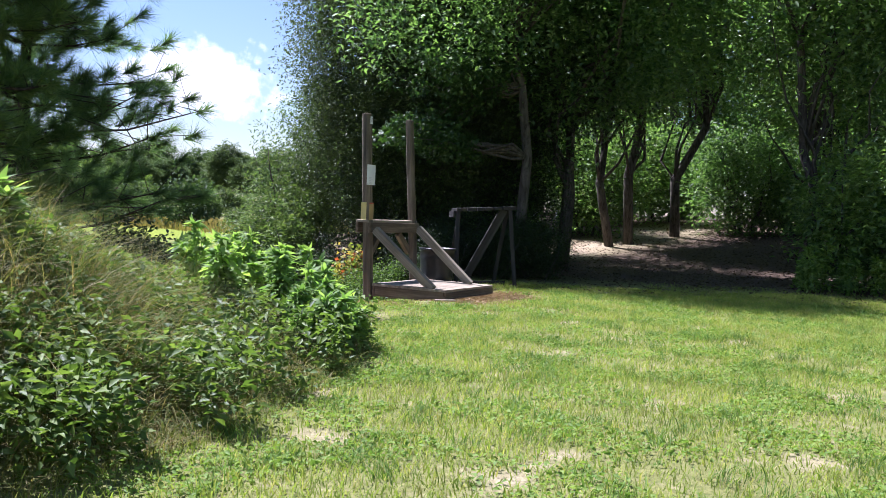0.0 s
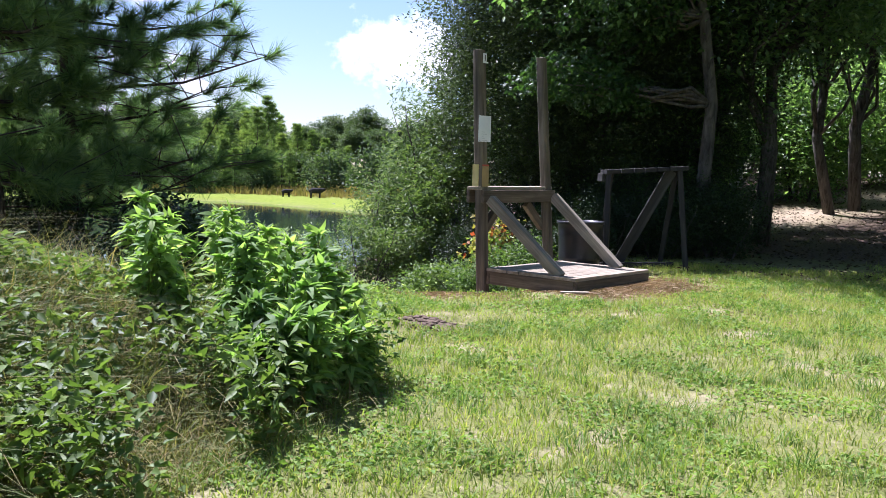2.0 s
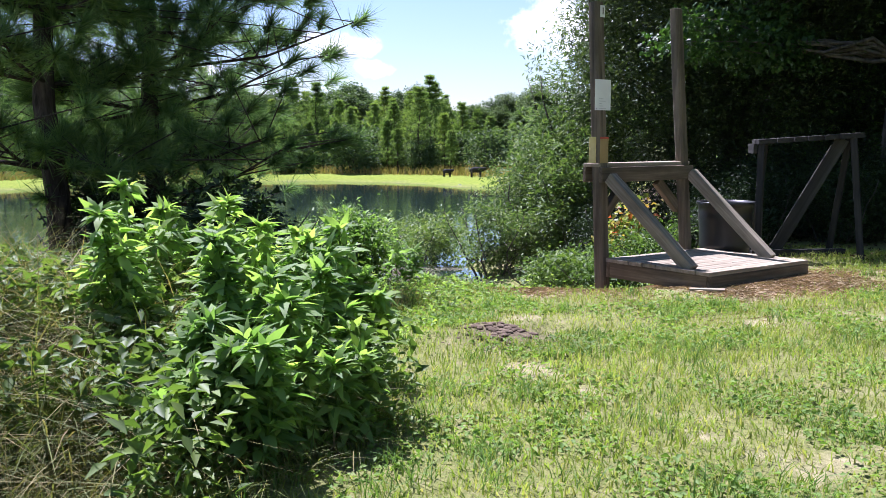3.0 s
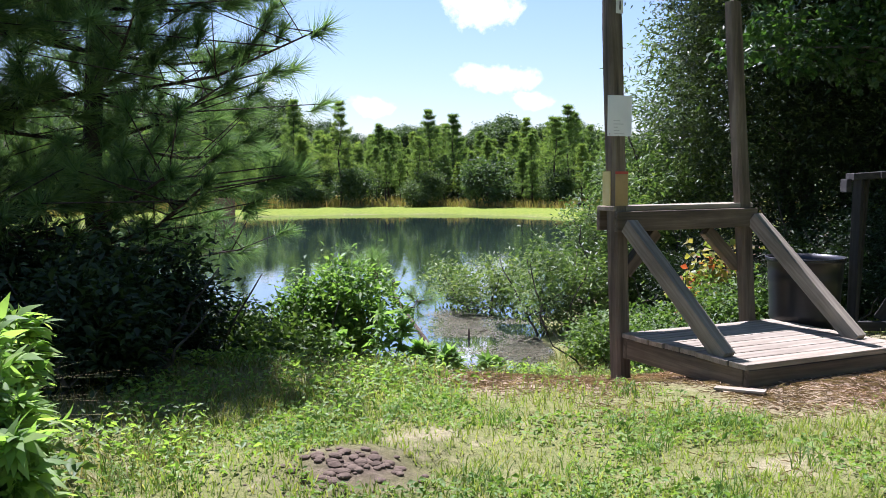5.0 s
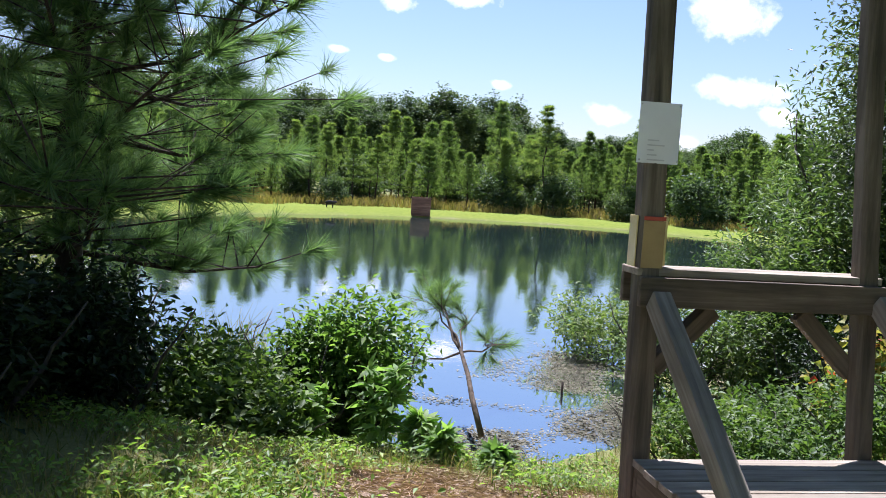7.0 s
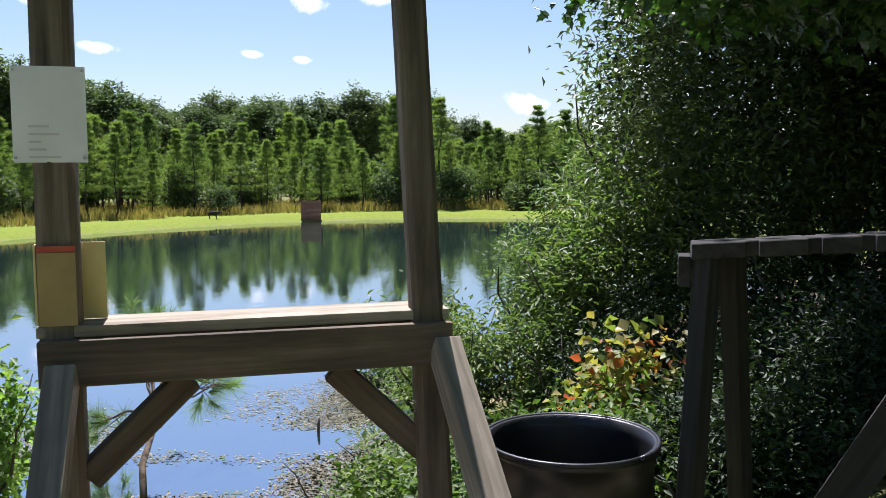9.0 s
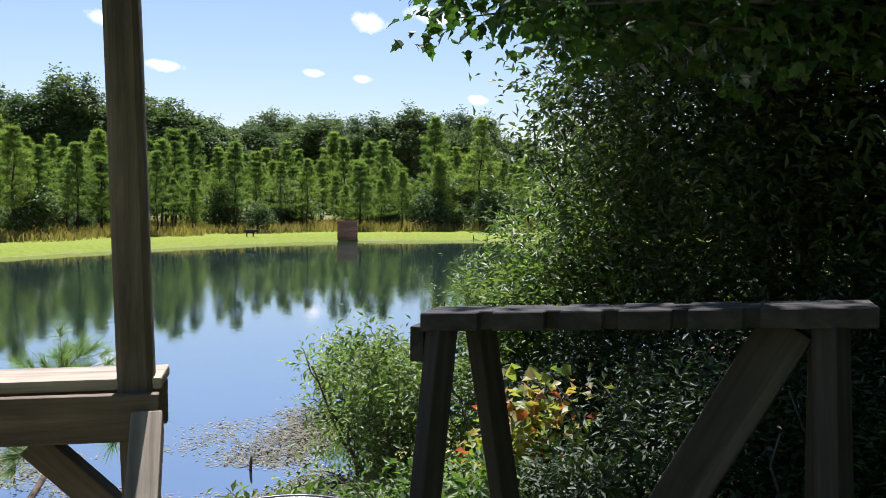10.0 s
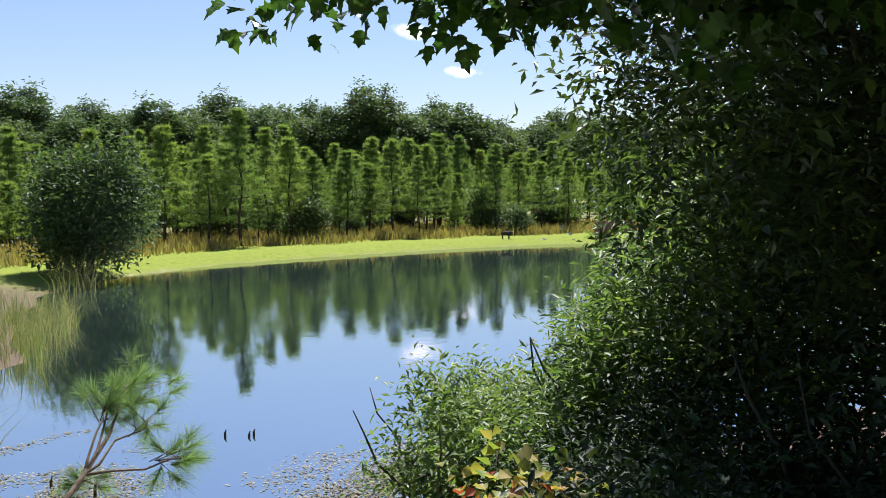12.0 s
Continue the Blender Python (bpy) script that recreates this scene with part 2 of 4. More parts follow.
def strips(centres, length, width, stations, out=None, outw=0.0, flat=0.5, droop=0.0, curl=0.25):
    """Shaped leaves: stations are (share of the length, share of the width) from stalk to tip."""
    n = len(centres)
    ax = rng.normal(size=(n, 3))
    ax[:, 2] *= 1 - flat
    if out is not None:
        ax = unit(ax) + out * outw
    ax[:, 2] -= droop
    ax = unit(ax)
    up = rng.normal(size=(n, 3)) * 0.45
    up[:, 2] += 1.0
    side = unit(np.cross(ax, up))
    nor = np.cross(side, ax)
    ln = (length * rng.uniform(0.6, 1.25, n))[:, None]
    wd = ln * (width / length) * 0.5
    rows = []
    for t, w in stations[:-1]:
        mid = centres + ax * ln * t - nor * ln * curl * t * t
        rows += [mid + side * wd * w + nor * wd * w * 0.3, mid - side * wd * w + nor * wd * w * 0.3]
    rows.append(centres + ax * ln - nor * ln * curl)
    m = len(rows)
    v = np.stack(rows, 1).reshape(-1, 3)
    i = np.arange(n)[:, None] * m
    fs = []
    for k in range(len(stations) - 2):
        fs += [i + [2 * k, 2 * k + 1, 2 * k + 3], i + [2 * k, 2 * k + 3, 2 * k + 2]]
    fs.append(i + [m - 3, m - 2, m - 1])
    return v, np.concatenate(fs, 0)


LANCE = [(0, 0.08), (0.14, 0.55), (0.34, 1.0), (0.6, 0.72), (0.82, 0.34), (1, 0)]
LOBED = [(0, 0.12), (0.08, 0.55), (0.22, 0.62), (0.36, 1.0), (0.42, 0.55), (0.55, 0.5), (0.68, 0.62), (0.74, 0.3), (1, 0)]


def blades(base, height, width, lean=0.4, seg=2, heading=None):
    """Tapering bent grass blades from base upward: vertices and triangles."""
    n = len(base)
    a = rng.uniform(0, 2 * math.pi, n) if heading is None else heading
    d = np.stack([np.cos(a), np.sin(a), np.zeros(n)], 1)
    b = rng.uniform(0, 2 * math.pi, n)
    s = np.stack([np.cos(b), np.sin(b), np.zeros(n)], 1)
    h = height if isinstance(height, np.ndarray) else np.full(n, height)
    h = h * rng.uniform(0.55, 1.3, n)
    ln = lean * rng.uniform(0.2, 1.6, n)
    w = width * rng.uniform(0.6, 1.3, n)
    rows = []
    for k in range(seg):
        q = k / seg
        c = base + d * (h * ln * q * q)[:, None]
        c[:, 2] += h * (q - 0.35 * ln * q * q)
        rows += [c - s * (w * (1 - 0.6 * q))[:, None] / 2, c + s * (w * (1 - 0.6 * q))[:, None] / 2]
    c = base + d * (h * ln)[:, None]
    c[:, 2] += h * (1 - 0.35 * ln)
    rows.append(c)
    m = 2 * seg + 1
    v = np.stack(rows, 1).reshape(-1, 3)
    i = np.arange(n)[:, None] * m
    fs = []
    for k in range(seg - 1):
        fs += [i + [2 * k, 2 * k + 1, 2 * k + 3], i + [2 * k, 2 * k + 3, 2 * k + 2]]
    fs.append(i + [2 * seg - 2, 2 * seg - 1, 2 * seg])
    return v, np.concatenate(fs, 0)


def needles(tips, dirs, length, width, per, spread=0.9):
    """Tufts of pine needles round each twig end."""
    n = len(tips)
    d = np.repeat(dirs, per, 0)
    p = np.repeat(tips, per, 0)
    a = unit(d + rng.normal(size=(n * per, 3)) * spread * 0.6)
    p = p - d * (rng.uniform(0, 0.6, (n * per, 1)) * length)
    side = unit(np.cross(a, rng.normal(size=(n * per, 3))))
    ln = length * rng.uniform(0.7, 1.15, (n * per, 1))
    sag = np.array([0, 0, -0.12]) * ln
    v = np.stack([p - side * width / 2, p + side * width / 2, p + a * ln + sag], 1).reshape(-1, 3)
    return v, np.arange(n * per * 3).reshape(-1, 3)


def sm(x):
    x = np.clip(x, 0, 1)
    return x * x * (3 - 2 * x)


# ---- the lie of the land ----
SHORE = [(-3.5, 11.6), (-3.35, 11.0), (-4.1, 10.5), (-5.4, 9.9), (-7.0, 9.4), (-9.5, 9.3), (-13, 9.1), (-16, 8.7), (-20, 8.0), (-24, 8.3), (-27.8, 9.8), (-30.8, 12.7), (-33.1, 17.1),
         (-35.2, 22.5), (-36.4, 28.2), (-36.0, 32.0), (-33.7, 37.2), (-29.6, 40.2), (-25, 40.5), (-17, 37), (-10.5, 30.5), (-7.6, 23), (-6.9, 18.5), (-6.2, 16.0), (-5.6, 14.2), (-4.6, 13.2), (-3.9, 12.7)]
WATER = -0.855


def shore_distance(x, y):
    """Metres from the shoreline: above 0 on land, below 0 in the pond."""
    best = np.full(x.shape, 1e9)
    inside = np.zeros(x.shape, bool)
    for (ax, ay), (bx, by) in zip(SHORE, SHORE[1:] + SHORE[:1]):
        ex, ey = bx - ax, by - ay
        t = np.clip(((x - ax) * ex + (y - ay) * ey) / (ex * ex + ey * ey), 0, 1)
        best = np.minimum(best, np.hypot(x - ax - t * ex, y - ay - t * ey))
        if ey:
            inside ^= ((ay > y) != (by > y)) & (x < ex * (y - ay) / ey + ax)
    return np.where(inside, -best, best)


def land(x, y):
    x, y = np.asarray(x, float), np.asarray(y, float)
    d = shore_distance(x, y) + 0.18 * np.sin(1.7 * x + 0.6 * y) + 0.12 * np.sin(3.1 * y - 1.3 * x)
    far = sm((-6 - x) / 10)
    top = 0.0 + 0.02 * np.sin(0.9 * x) * np.sin(0.8 * y + 1) + 0.008 * np.sin(5.1 * x + 2 * y) * np.sin(4.3 * y)
    top = top * (1 - far) + far * (-0.58 + 0.8 * sm((d - 5) / 50))
    reach = 3.8 - 1.5 * far
    z = np.where(d > 0, WATER + (top - WATER) * sm(0.12 + d / reach * 0.88) ** 1.35 - 0.04 * (1 - sm(d / 0.3)), WATER - 0.05 + np.maximum(d, -3) * 0.3)
    ridge = 1.08 * np.exp(-(((x + 2.55) / 1.15) ** 2 + ((y - 1.3) / 2.4) ** 2) ** 1.3) + 0.12 * np.exp(-((x + 2.0) / 0.9) ** 2 - ((y - 4.0) / 1.2) ** 2)
    z = z + ridge * sm(d / 2)
    z = z - 0.11 * np.exp(-((x + 0.5) / 0.15) ** 2 - ((y - 6.85) / 0.2) ** 2) + 0.06 * np.exp(-((x + 0.68) / 0.3) ** 2 - ((y - 6.5) / 0.3) ** 2)
    z = z + 1.25 * sm((y - 15) / 20) * sm((x + 5) / 4)
    z = z + 2.2 * sm((np.hypot(x - 5, y - 10) - 70) / 400)
    return z


def straw(x, y):
    """Where pine straw lies, 0 to 1."""
    w = 0.3 * np.sin(2.3 * x + y) * np.sin(1.9 * y - 0.7 * x) + 0.2 * np.sin(6 * x) * np.sin(5.3 * y)
    a = 1.5 - np.hypot((x + 0.3) / 1.2, (y - 9.75) / 1.15)
    b = 1.4 - np.hypot((x + 1.3) / 1.15, (y - 9.0) / 0.95)
    return sm(np.maximum(a, b) + w)


def bare(x, y):
    """Where the turf is worn to sand, 0 to 1."""
    a = np.sin(2.9 * x + 1.7 * np.sin(1.3 * y)) * np.sin(3.4 * y + 1.1 * np.sin(2.3 * x + 1)) + 0.5 * np.sin(7.3 * x + 2 * y) * np.sin(6.1 * y - 3 * x) + 0.3 * np.sin(17 * x + 5 * y) * np.sin(15 * y - 6 * x)
    return sm((a - 0.72) / 0.6)


def on_land(x, y):
    return float(land(np.array([x]), np.array([y]))[0])


# ---- ground ----
def span(*stops):
    """Grid lines: (start, end, step) runs joined."""
    return np.unique(np.round(np.concatenate([np.arange(a, b, s) for a, b, s in stops] + [[stops[-1][1]]]), 4))


gx = span((-2500, -300, 440), (-300, -60, 40), (-60, -46, 2), (-46, -9, 0.7), (-9, -5, 0.25), (-5, 4, 0.09), (4, 12, 0.4), (12, 40, 3), (40, 300, 40), (300, 2500, 440))
gy = span((-2500, -300, 440), (-300, -20, 40), (-20, -2, 1.5), (-2, 12.5, 0.09), (12.5, 20, 0.3), (20, 42, 0.8), (42, 70, 4), (70, 300, 40), (300, 2500, 440))
GX, GY = np.meshgrid(gx, gy)
GZ = land(GX, GY)
nx, ny = len(gx), len(gy)
ii = (np.arange(ny - 1)[:, None] * nx + np.arange(nx - 1)[None, :]).ravel()
gverts = np.stack([GX.ravel(), GY.ravel(), GZ.ravel()], 1)
gfaces = np.stack([ii, ii + 1, ii + nx + 1, ii + nx], 1)


def ground_material():
    m, nt, b = material("grassy ground", 0.95, 0, 0.1)
    at = nt.nodes.new("ShaderNodeVertexColor")
    at.layer_name = "cover"
    sep = nt.nodes.new("ShaderNodeSeparateColor")
    nt.links.new(at.outputs[0], sep.inputs[0])
    fine, mid, wide = noise_tex(nt, 38, 8, 0.7), noise_tex(nt, 5, 5, 0.6), noise_tex(nt, 0.9, 4, 0.55)
    turf = ramp(nt, fine, [(0.3, (0.07, 0.09, 0.025)), (0.5, (0.15, 0.16, 0.05)), (0.72, (0.25, 0.235, 0.09))])
    sand = ramp(nt, fine, [(0.3, (0.25, 0.19, 0.12)), (0.7, (0.5, 0.41, 0.29))])
    c = mix(nt, ramp(nt, mid, [(0.55, (0, 0, 0)), (0.72, (0.6, 0.6, 0.6))]), turf, sand)
    c = mix(nt, at.outputs["Alpha"], c, sand)
    c = mix(nt, ramp(nt, wide, [(0.35, (0, 0, 0)), (0.75, (0.5, 0.5, 0.5))]), c, (0.19, 0.19, 0.07))
    straw = ramp(nt, noise_tex(nt, 60, 8, 0.75), [(0.3, (0.15, 0.098, 0.062)), (0.5, (0.31, 0.22, 0.155)), (0.7, (0.47, 0.37, 0.27))])
    litter = ramp(nt, noise_tex(nt, 25, 8, 0.75), [(0.32, (0.045, 0.032, 0.023)), (0.55, (0.12, 0.086, 0.063)), (0.72, (0.22, 0.17, 0.125))])
    lush = ramp(nt, mid, [(0.3, (0.12, 0.17, 0.018)), (0.7, (0.19, 0.225, 0.03))])
    c = mix(nt, sep.outputs[0], c, straw)
    c = mix(nt, sep.outputs[1], c, litter)
    c = mix(nt, sep.outputs[2], c, lush)
    nt.links.new(c, b.inputs["Base Color"])
    bump(nt, b, fine, 0.8, 0.02)
    return m


ground = mesh_object("ground", gverts, gfaces, ground_material(), smooth=True)
tagged(ground, "grassy ground with sandy bare patches sloping to a pond", "ground", kind="structure")
dsh = shore_distance(GX, GY)
wob = 0.35 * np.sin(2.3 * GX + GY) * np.sin(1.9 * GY - 0.7 * GX) + 0.2 * np.sin(6 * GX) * np.sin(5.3 * GY)
straw_c = straw(GX, GY)
litter_c = sm((GY - 12.6 + wob * 1.5 + 0.2 * (GX - 2)) / 2.5) * sm((GX + 9) / 2) + sm((1.9 - np.hypot(GX + 4.9, GY - 7.0)) / 1.2) * 0.6
litter_c = litter_c + np.exp(-((GX + 0.58) / 0.26) ** 2 - ((GY - 6.5) / 0.32) ** 2)
litter_c = litter_c + 0.85 * sm((9.9 - GY) / 0.6) * sm((-7.5 - GX) / 2) * sm((GX + 26) / 3) * sm((GY - 5) / 2)
track = sm((1.9 - np.abs((GX - 1.5) - 0.53 * (GY - 20)) + wob) / 1.5) * sm((GY - 17) / 3)
lush_c = np.maximum(sm((-22 - GX) / 4), sm((GY - 22) / 4) * sm((-7 - GX) / 3)) * sm(dsh / 0.8) * sm((9 - dsh + wob * 2) / 4)
cov = np.stack([np.clip(straw_c, 0, 1), np.clip(litter_c, 0, 1) * (1 - 0.8 * track), np.clip(lush_c, 0, 1), np.maximum(bare(GX, GY) * 0.6, track)], -1).reshape(-1, 4)
att = ground.data.color_attributes.new("cover", "FLOAT_COLOR", "POINT")
att.data.foreach_set("color", cov.astype(np.float32).ravel())

# pond
m_water, nt, b = material("pond water", 0.0, 0, 0.8)
b.inputs["IOR"].default_value = 5.0
nt.links.new(ramp(nt, noise_tex(nt, 0.5, 3), [(0.3, (0.014, 0.026, 0.021)), (0.7, (0.022, 0.036, 0.029))]), b.inputs["Base Color"])
rip = noise_tex(nt, 3.0, 5, 0.6, (1.0, 1.3, 1))
calm = noise_tex(nt, 0.12, 2)
mul = nt.nodes.new("ShaderNodeMath")
mul.operation = "MULTIPLY"
nt.links.new(rip, mul.inputs[0])
nt.links.new(ramp(nt, calm, [(0.42, (0.45, 0.45, 0.45)), (0.6, (1, 1, 1))]), mul.inputs[1])
bump(nt, b, mul.outputs[0], 0.055, 0.05)
water = mesh_object("water", [(-50, 4, WATER), (-1, 4, WATER), (-1, 44, WATER), (-50, 44, WATER)], [(0, 1, 2, 3)], m_water)
tagged(water, "calm pond water mirroring sky and pines", "water", kind="structure")

# ---- shooting platform ----
U, N = Vector((0.391, 0.920, 0)), Vector((0.920, -0.391, 0))
ORIGIN = Vector((-1.192, 9.36, 0))


def P(u, n, z):
    """A place on the platform: along the rail, out over the deck, up."""
    return ORIGIN + U * u + N * n + Vector((0, 0, z))


platform = thing("shooting_platform", P(0.75, 0.65, 0.03), "weathered wooden shooting stand with two tall posts, rail and braces", "wooden stand")


def wood(name, a, b, w, d, mat=M_POST, up=(0, 0, 1), label="", parent=None, bevel=0.006):
    a, b = Vector(a), Vector(b)
    p = parent or platform
    x = (b - a).normalized()
    y = Vector(up).cross(x).normalized()
    turn = Matrix((x, y, x.cross(y))).transposed().to_4x4()
    ln = (b - a).length
    bm = beam_bm((-ln / 2, 0, 0), (ln / 2, 0, 0), w, d, (0, 0, 1), bevel)
    ob = part(name, bm, mat, p, label)
    ob.matrix_basis = p.matrix_world.inverted() @ Matrix.Translation((a + b) / 2) @ turn
    return ob


def post(base, top, half):
    """A round-shouldered square post with a worn domed head."""
    vs, fs = [], []
    base, top = Vector(base), Vector(top)
    steps, sides = 12, 16
    for i in range(steps + 1):
        c = base.lerp(top, i / steps)
        for k in range(sides):
            a = 2 * math.pi * (k + 0.5) / sides
            r = half * (1.0 / max(abs(math.cos(a)), abs(math.sin(a)))) ** 0.86 * (1 + 0.015 * math.sin(3 * a + i))
            q = 1.0 if i < steps else 0.93
            vs.append(c + (U * math.cos(a) + N * math.sin(a)) * r * q)
    for i in range(steps):
        for k in range(sides):
            j = (k + 1) % sides
            fs.append((i * sides + k, i * sides + j, (i + 1) * sides + j, (i + 1) * sides + k))
    vs.append(top + Vector((0, 0, 0.012)))
    for k in range(sides):
        fs.append((steps * sides + k, steps * sides + (k + 1) % sides, len(vs) - 1))
    inv = platform.matrix_world.inverted()
    return mesh_object("post", [inv @ v for v in vs], fs, M_POSTV, platform)


M_POSTV = wood_material("upright timber", (0.065, 0.054, 0.038), (0.13, 0.107, 0.075), (0.20, 0.168, 0.122))
for nd in M_POSTV.node_tree.nodes:
    if nd.type == "MAPPING" and abs(nd.inputs["Scale"].default_value[0] - 0.12) < 0.01:
        nd.inputs["Scale"].default_value = (2.2, 2.2, 0.12)
LB, LT = P(0.095, 0.04, -0.3), P(0.088, -0.108, 2.434)
RB, RT = P(1.238, 0.079, -0.3), P(1.145, -0.085, 2.46)
post(LB, LT, 0.058)
post(RB, RT, 0.051)
# rail: a flat cap, in paler deck colour to look sunlit, on two edge boards
wood("rail_cap", P(0.03, -0.075, 0.972), P(1.268, -0.06, 0.978), 0.2, 0.034, M_DECK, label="weathered rail cap, coloured paler to look sunlit")
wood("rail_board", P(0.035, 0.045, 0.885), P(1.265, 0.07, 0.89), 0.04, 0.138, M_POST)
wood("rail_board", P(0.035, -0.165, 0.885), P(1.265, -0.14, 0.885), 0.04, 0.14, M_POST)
# braces
wood("brace", P(0.105, 0.10, 0.86), P(0.11, 1.04, 0.12), 0.085, 0.105, M_BRACE, label="sun-greyed sloping brace")
wood("brace", P(1.235, 0.09, 0.88), P(1.275, 0.98, 0.12), 0.085, 0.105, M_BRACE, label="sun-greyed sloping brace")
wood("knee_brace", P(0.90, -0.05, 0.80), P(1.19, -0.03, 0.52), 0.07, 0.085, M_POST)
wood("knee_brace", P(0.45, -0.06, 0.80), P(0.15, -0.02, 0.52), 0.07, 0.085, M_POST)
# deck
E0, E1, F0, F1 = 0.05, 1.40, 0.12, 1.28
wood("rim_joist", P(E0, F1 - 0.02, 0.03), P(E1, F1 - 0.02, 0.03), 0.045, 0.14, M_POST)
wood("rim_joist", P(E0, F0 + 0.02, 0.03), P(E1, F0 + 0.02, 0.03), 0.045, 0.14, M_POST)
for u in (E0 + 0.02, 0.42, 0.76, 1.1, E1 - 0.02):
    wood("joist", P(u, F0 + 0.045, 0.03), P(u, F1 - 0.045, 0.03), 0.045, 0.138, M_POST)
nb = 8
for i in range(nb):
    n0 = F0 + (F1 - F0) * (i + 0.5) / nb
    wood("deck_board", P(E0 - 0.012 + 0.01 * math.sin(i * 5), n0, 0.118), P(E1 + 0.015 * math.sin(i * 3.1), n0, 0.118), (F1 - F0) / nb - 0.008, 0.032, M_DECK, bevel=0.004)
# sheets on the post
AX = (LT - LB).normalized()


def on_post(h, out, du=0.0):
    return LB.lerp(LT, (h + 0.3) / 2.735) + N * out + U * du


sheet = thing("notice_sheet", on_post(1.605, 0.066, -0.006), "blank-looking laminated white notice sheet tacked to the post", "notice")


def card(name, centre, w, h, t, mat, parent, label=""):
    bm = bmesh.new()
    bmesh.ops.create_grid(bm, x_segments=6, y_segments=8, size=0.5)
    for v in bm.verts:
        x, y = v.co.x, v.co.y
        v.co = U * (x * w) + Vector((0, 0, y * h)) + N * (0.010 * math.cos(3 * x) * math.sin(2.2 * y + 1) * min(1, w / 0.15) * 0.6)
    bmesh.ops.solidify(bm, geom=bm.faces[:], thickness=t)
    bmesh.ops.translate(bm, vec=Vector(centre) - parent.matrix_world.translation, verts=bm.verts)
    return part(name, bm, mat, parent, label)


card("sheet", on_post(1.605, 0.066, -0.004), 0.2, 0.272, 0.002, M_PAPER, sheet)
for i in range(5):
    bm = beam_bm(on_post(1.57 - 0.022 * i, 0.0715, -0.06), on_post(1.57 - 0.022 * i, 0.0715, -0.005 + 0.03 * math.sin(i * 2)), 0.001, 0.006, bevel=0.0002, wear=0)
    bmesh.ops.translate(bm, vec=-sheet.matrix_world.translation, verts=bm.verts)
    part("text_line", bm, M_INK, sheet)
for du, dz in ((-0.095, 0.125), (0.088, 0.125), (-0.095, -0.125), (0.088, -0.125)):
    bm = bmesh.new()
    bmesh.ops.create_uvsphere(bm, u_segments=8, v_segments=5, radius=0.005)
    bmesh.ops.translate(bm, vec=on_post(1.605 + dz, 0.071, du) - sheet.matrix_world.translation, verts=bm.verts)
    part("tack", bm, M_STEEL, sheet)
numbered = thing("number_plate", on_post(2.35, 0.061), "small white number plate fixed near the post top", "sign")
card("plate", on_post(2.35, 0.061, 0.02), 0.06, 0.10, 0.003, M_BOARD, numbered)
txt = bpy.data.curves.new("digit", "FONT")
txt.body, txt.size, txt.extrude = "1", 0.09, 0.001
txt.materials.append(M_FOAM)
dg = new("digit", txt)
dg.parent = numbered
dg.matrix_parent_inverse = Matrix()
dg.matrix_basis = Matrix.Translation(N * 0.008 - U * 0.004 + Vector((0, 0, -0.03))) @ Matrix((U, Vector((0, 0, 1)), N)).transposed().to_4x4()
holder = thing("yellow_holder", on_post(1.11, 0.0), "faded yellow plastic score-card holder wrapped on the post", "card holder")
bmh = bmesh.new()
for (u0, n0, w, d) in ((0.036, -0.066, 0.17, 0.007), (-0.0655, -0.02, 0.006, 0.085)):
    g = bmesh.ops.create_cube(bmh, size=1)["verts"]
    bmesh.ops.scale(bmh, vec=(w, d, 0.235), verts=g)
    for v in g:
        c = v.co.copy()
        v.co = U * (c.x + u0) + N * (c.y + n0) + Vector((0, 0, c.z))
part("sleeve", bmh, M_YELLOW, holder)
bmh = beam_bm(N * 0.0625 + U * -0.052 + Vector((0, 0, -0.01)), N * 0.0625 + U * 0.052 + Vector((0, 0, -0.01)), 0.005, 0.215, bevel=0.001, wear=0)
part("front_panel", bmh, plain("tan plastic", ((0.26, 0.18, 0.07), (0.36, 0.26, 0.11)), 8, 0.5, 0.4, 0.05), holder, "sun-browned tan front panel")
bmh = beam_bm(N * 0.064 + U * -0.053 + Vector((0, 0, 0.108)), N * 0.064 + U * 0.053 + Vector((0, 0, 0.108)), 0.004, 0.018, bevel=0.001, wear=0)
part("band", bmh, plain("red tape", ((0.3, 0.04, 0.02), (0.45, 0.09, 0.05)), 9, 0.5), holder, "red tape band")
plank = thing("loose_plank", P(0.3, 1.42, 0.0), "short pale loose board lying by the deck", "plank")
zz = on_land(*P(0.5, 1.5, 0).xy) + 0.03
wood("board", P(-0.14, 1.22, zz - 0.03), P(0.02, 1.44, zz - 0.024), 0.07, 0.014, M_DECK, parent=plank, bevel=0.002)

# ---- bow rack (grey timber, with shade put into its colour) ----
RA, RC = Vector((-0.125, 11.05, 0)), Vector((0.765, 11.745, 0))
RU = (RC - RA).normalized()
RN = Vector((RU.y, -RU.x, 0))
RL = (RC - RA).length
gz = on_land(0.3, 11.4)
rack = thing("bow_rack", RA + RU * RL / 2 + Vector((0, 0, gz)), "weathered wooden bow rack with notched top boards, coloured dark for shade", "bow rack")


def R(u, n, z):
    return RA + RU * u + RN * n + Vector((0, 0, z + (0.07 * u / RL if z > 1 else 0)))


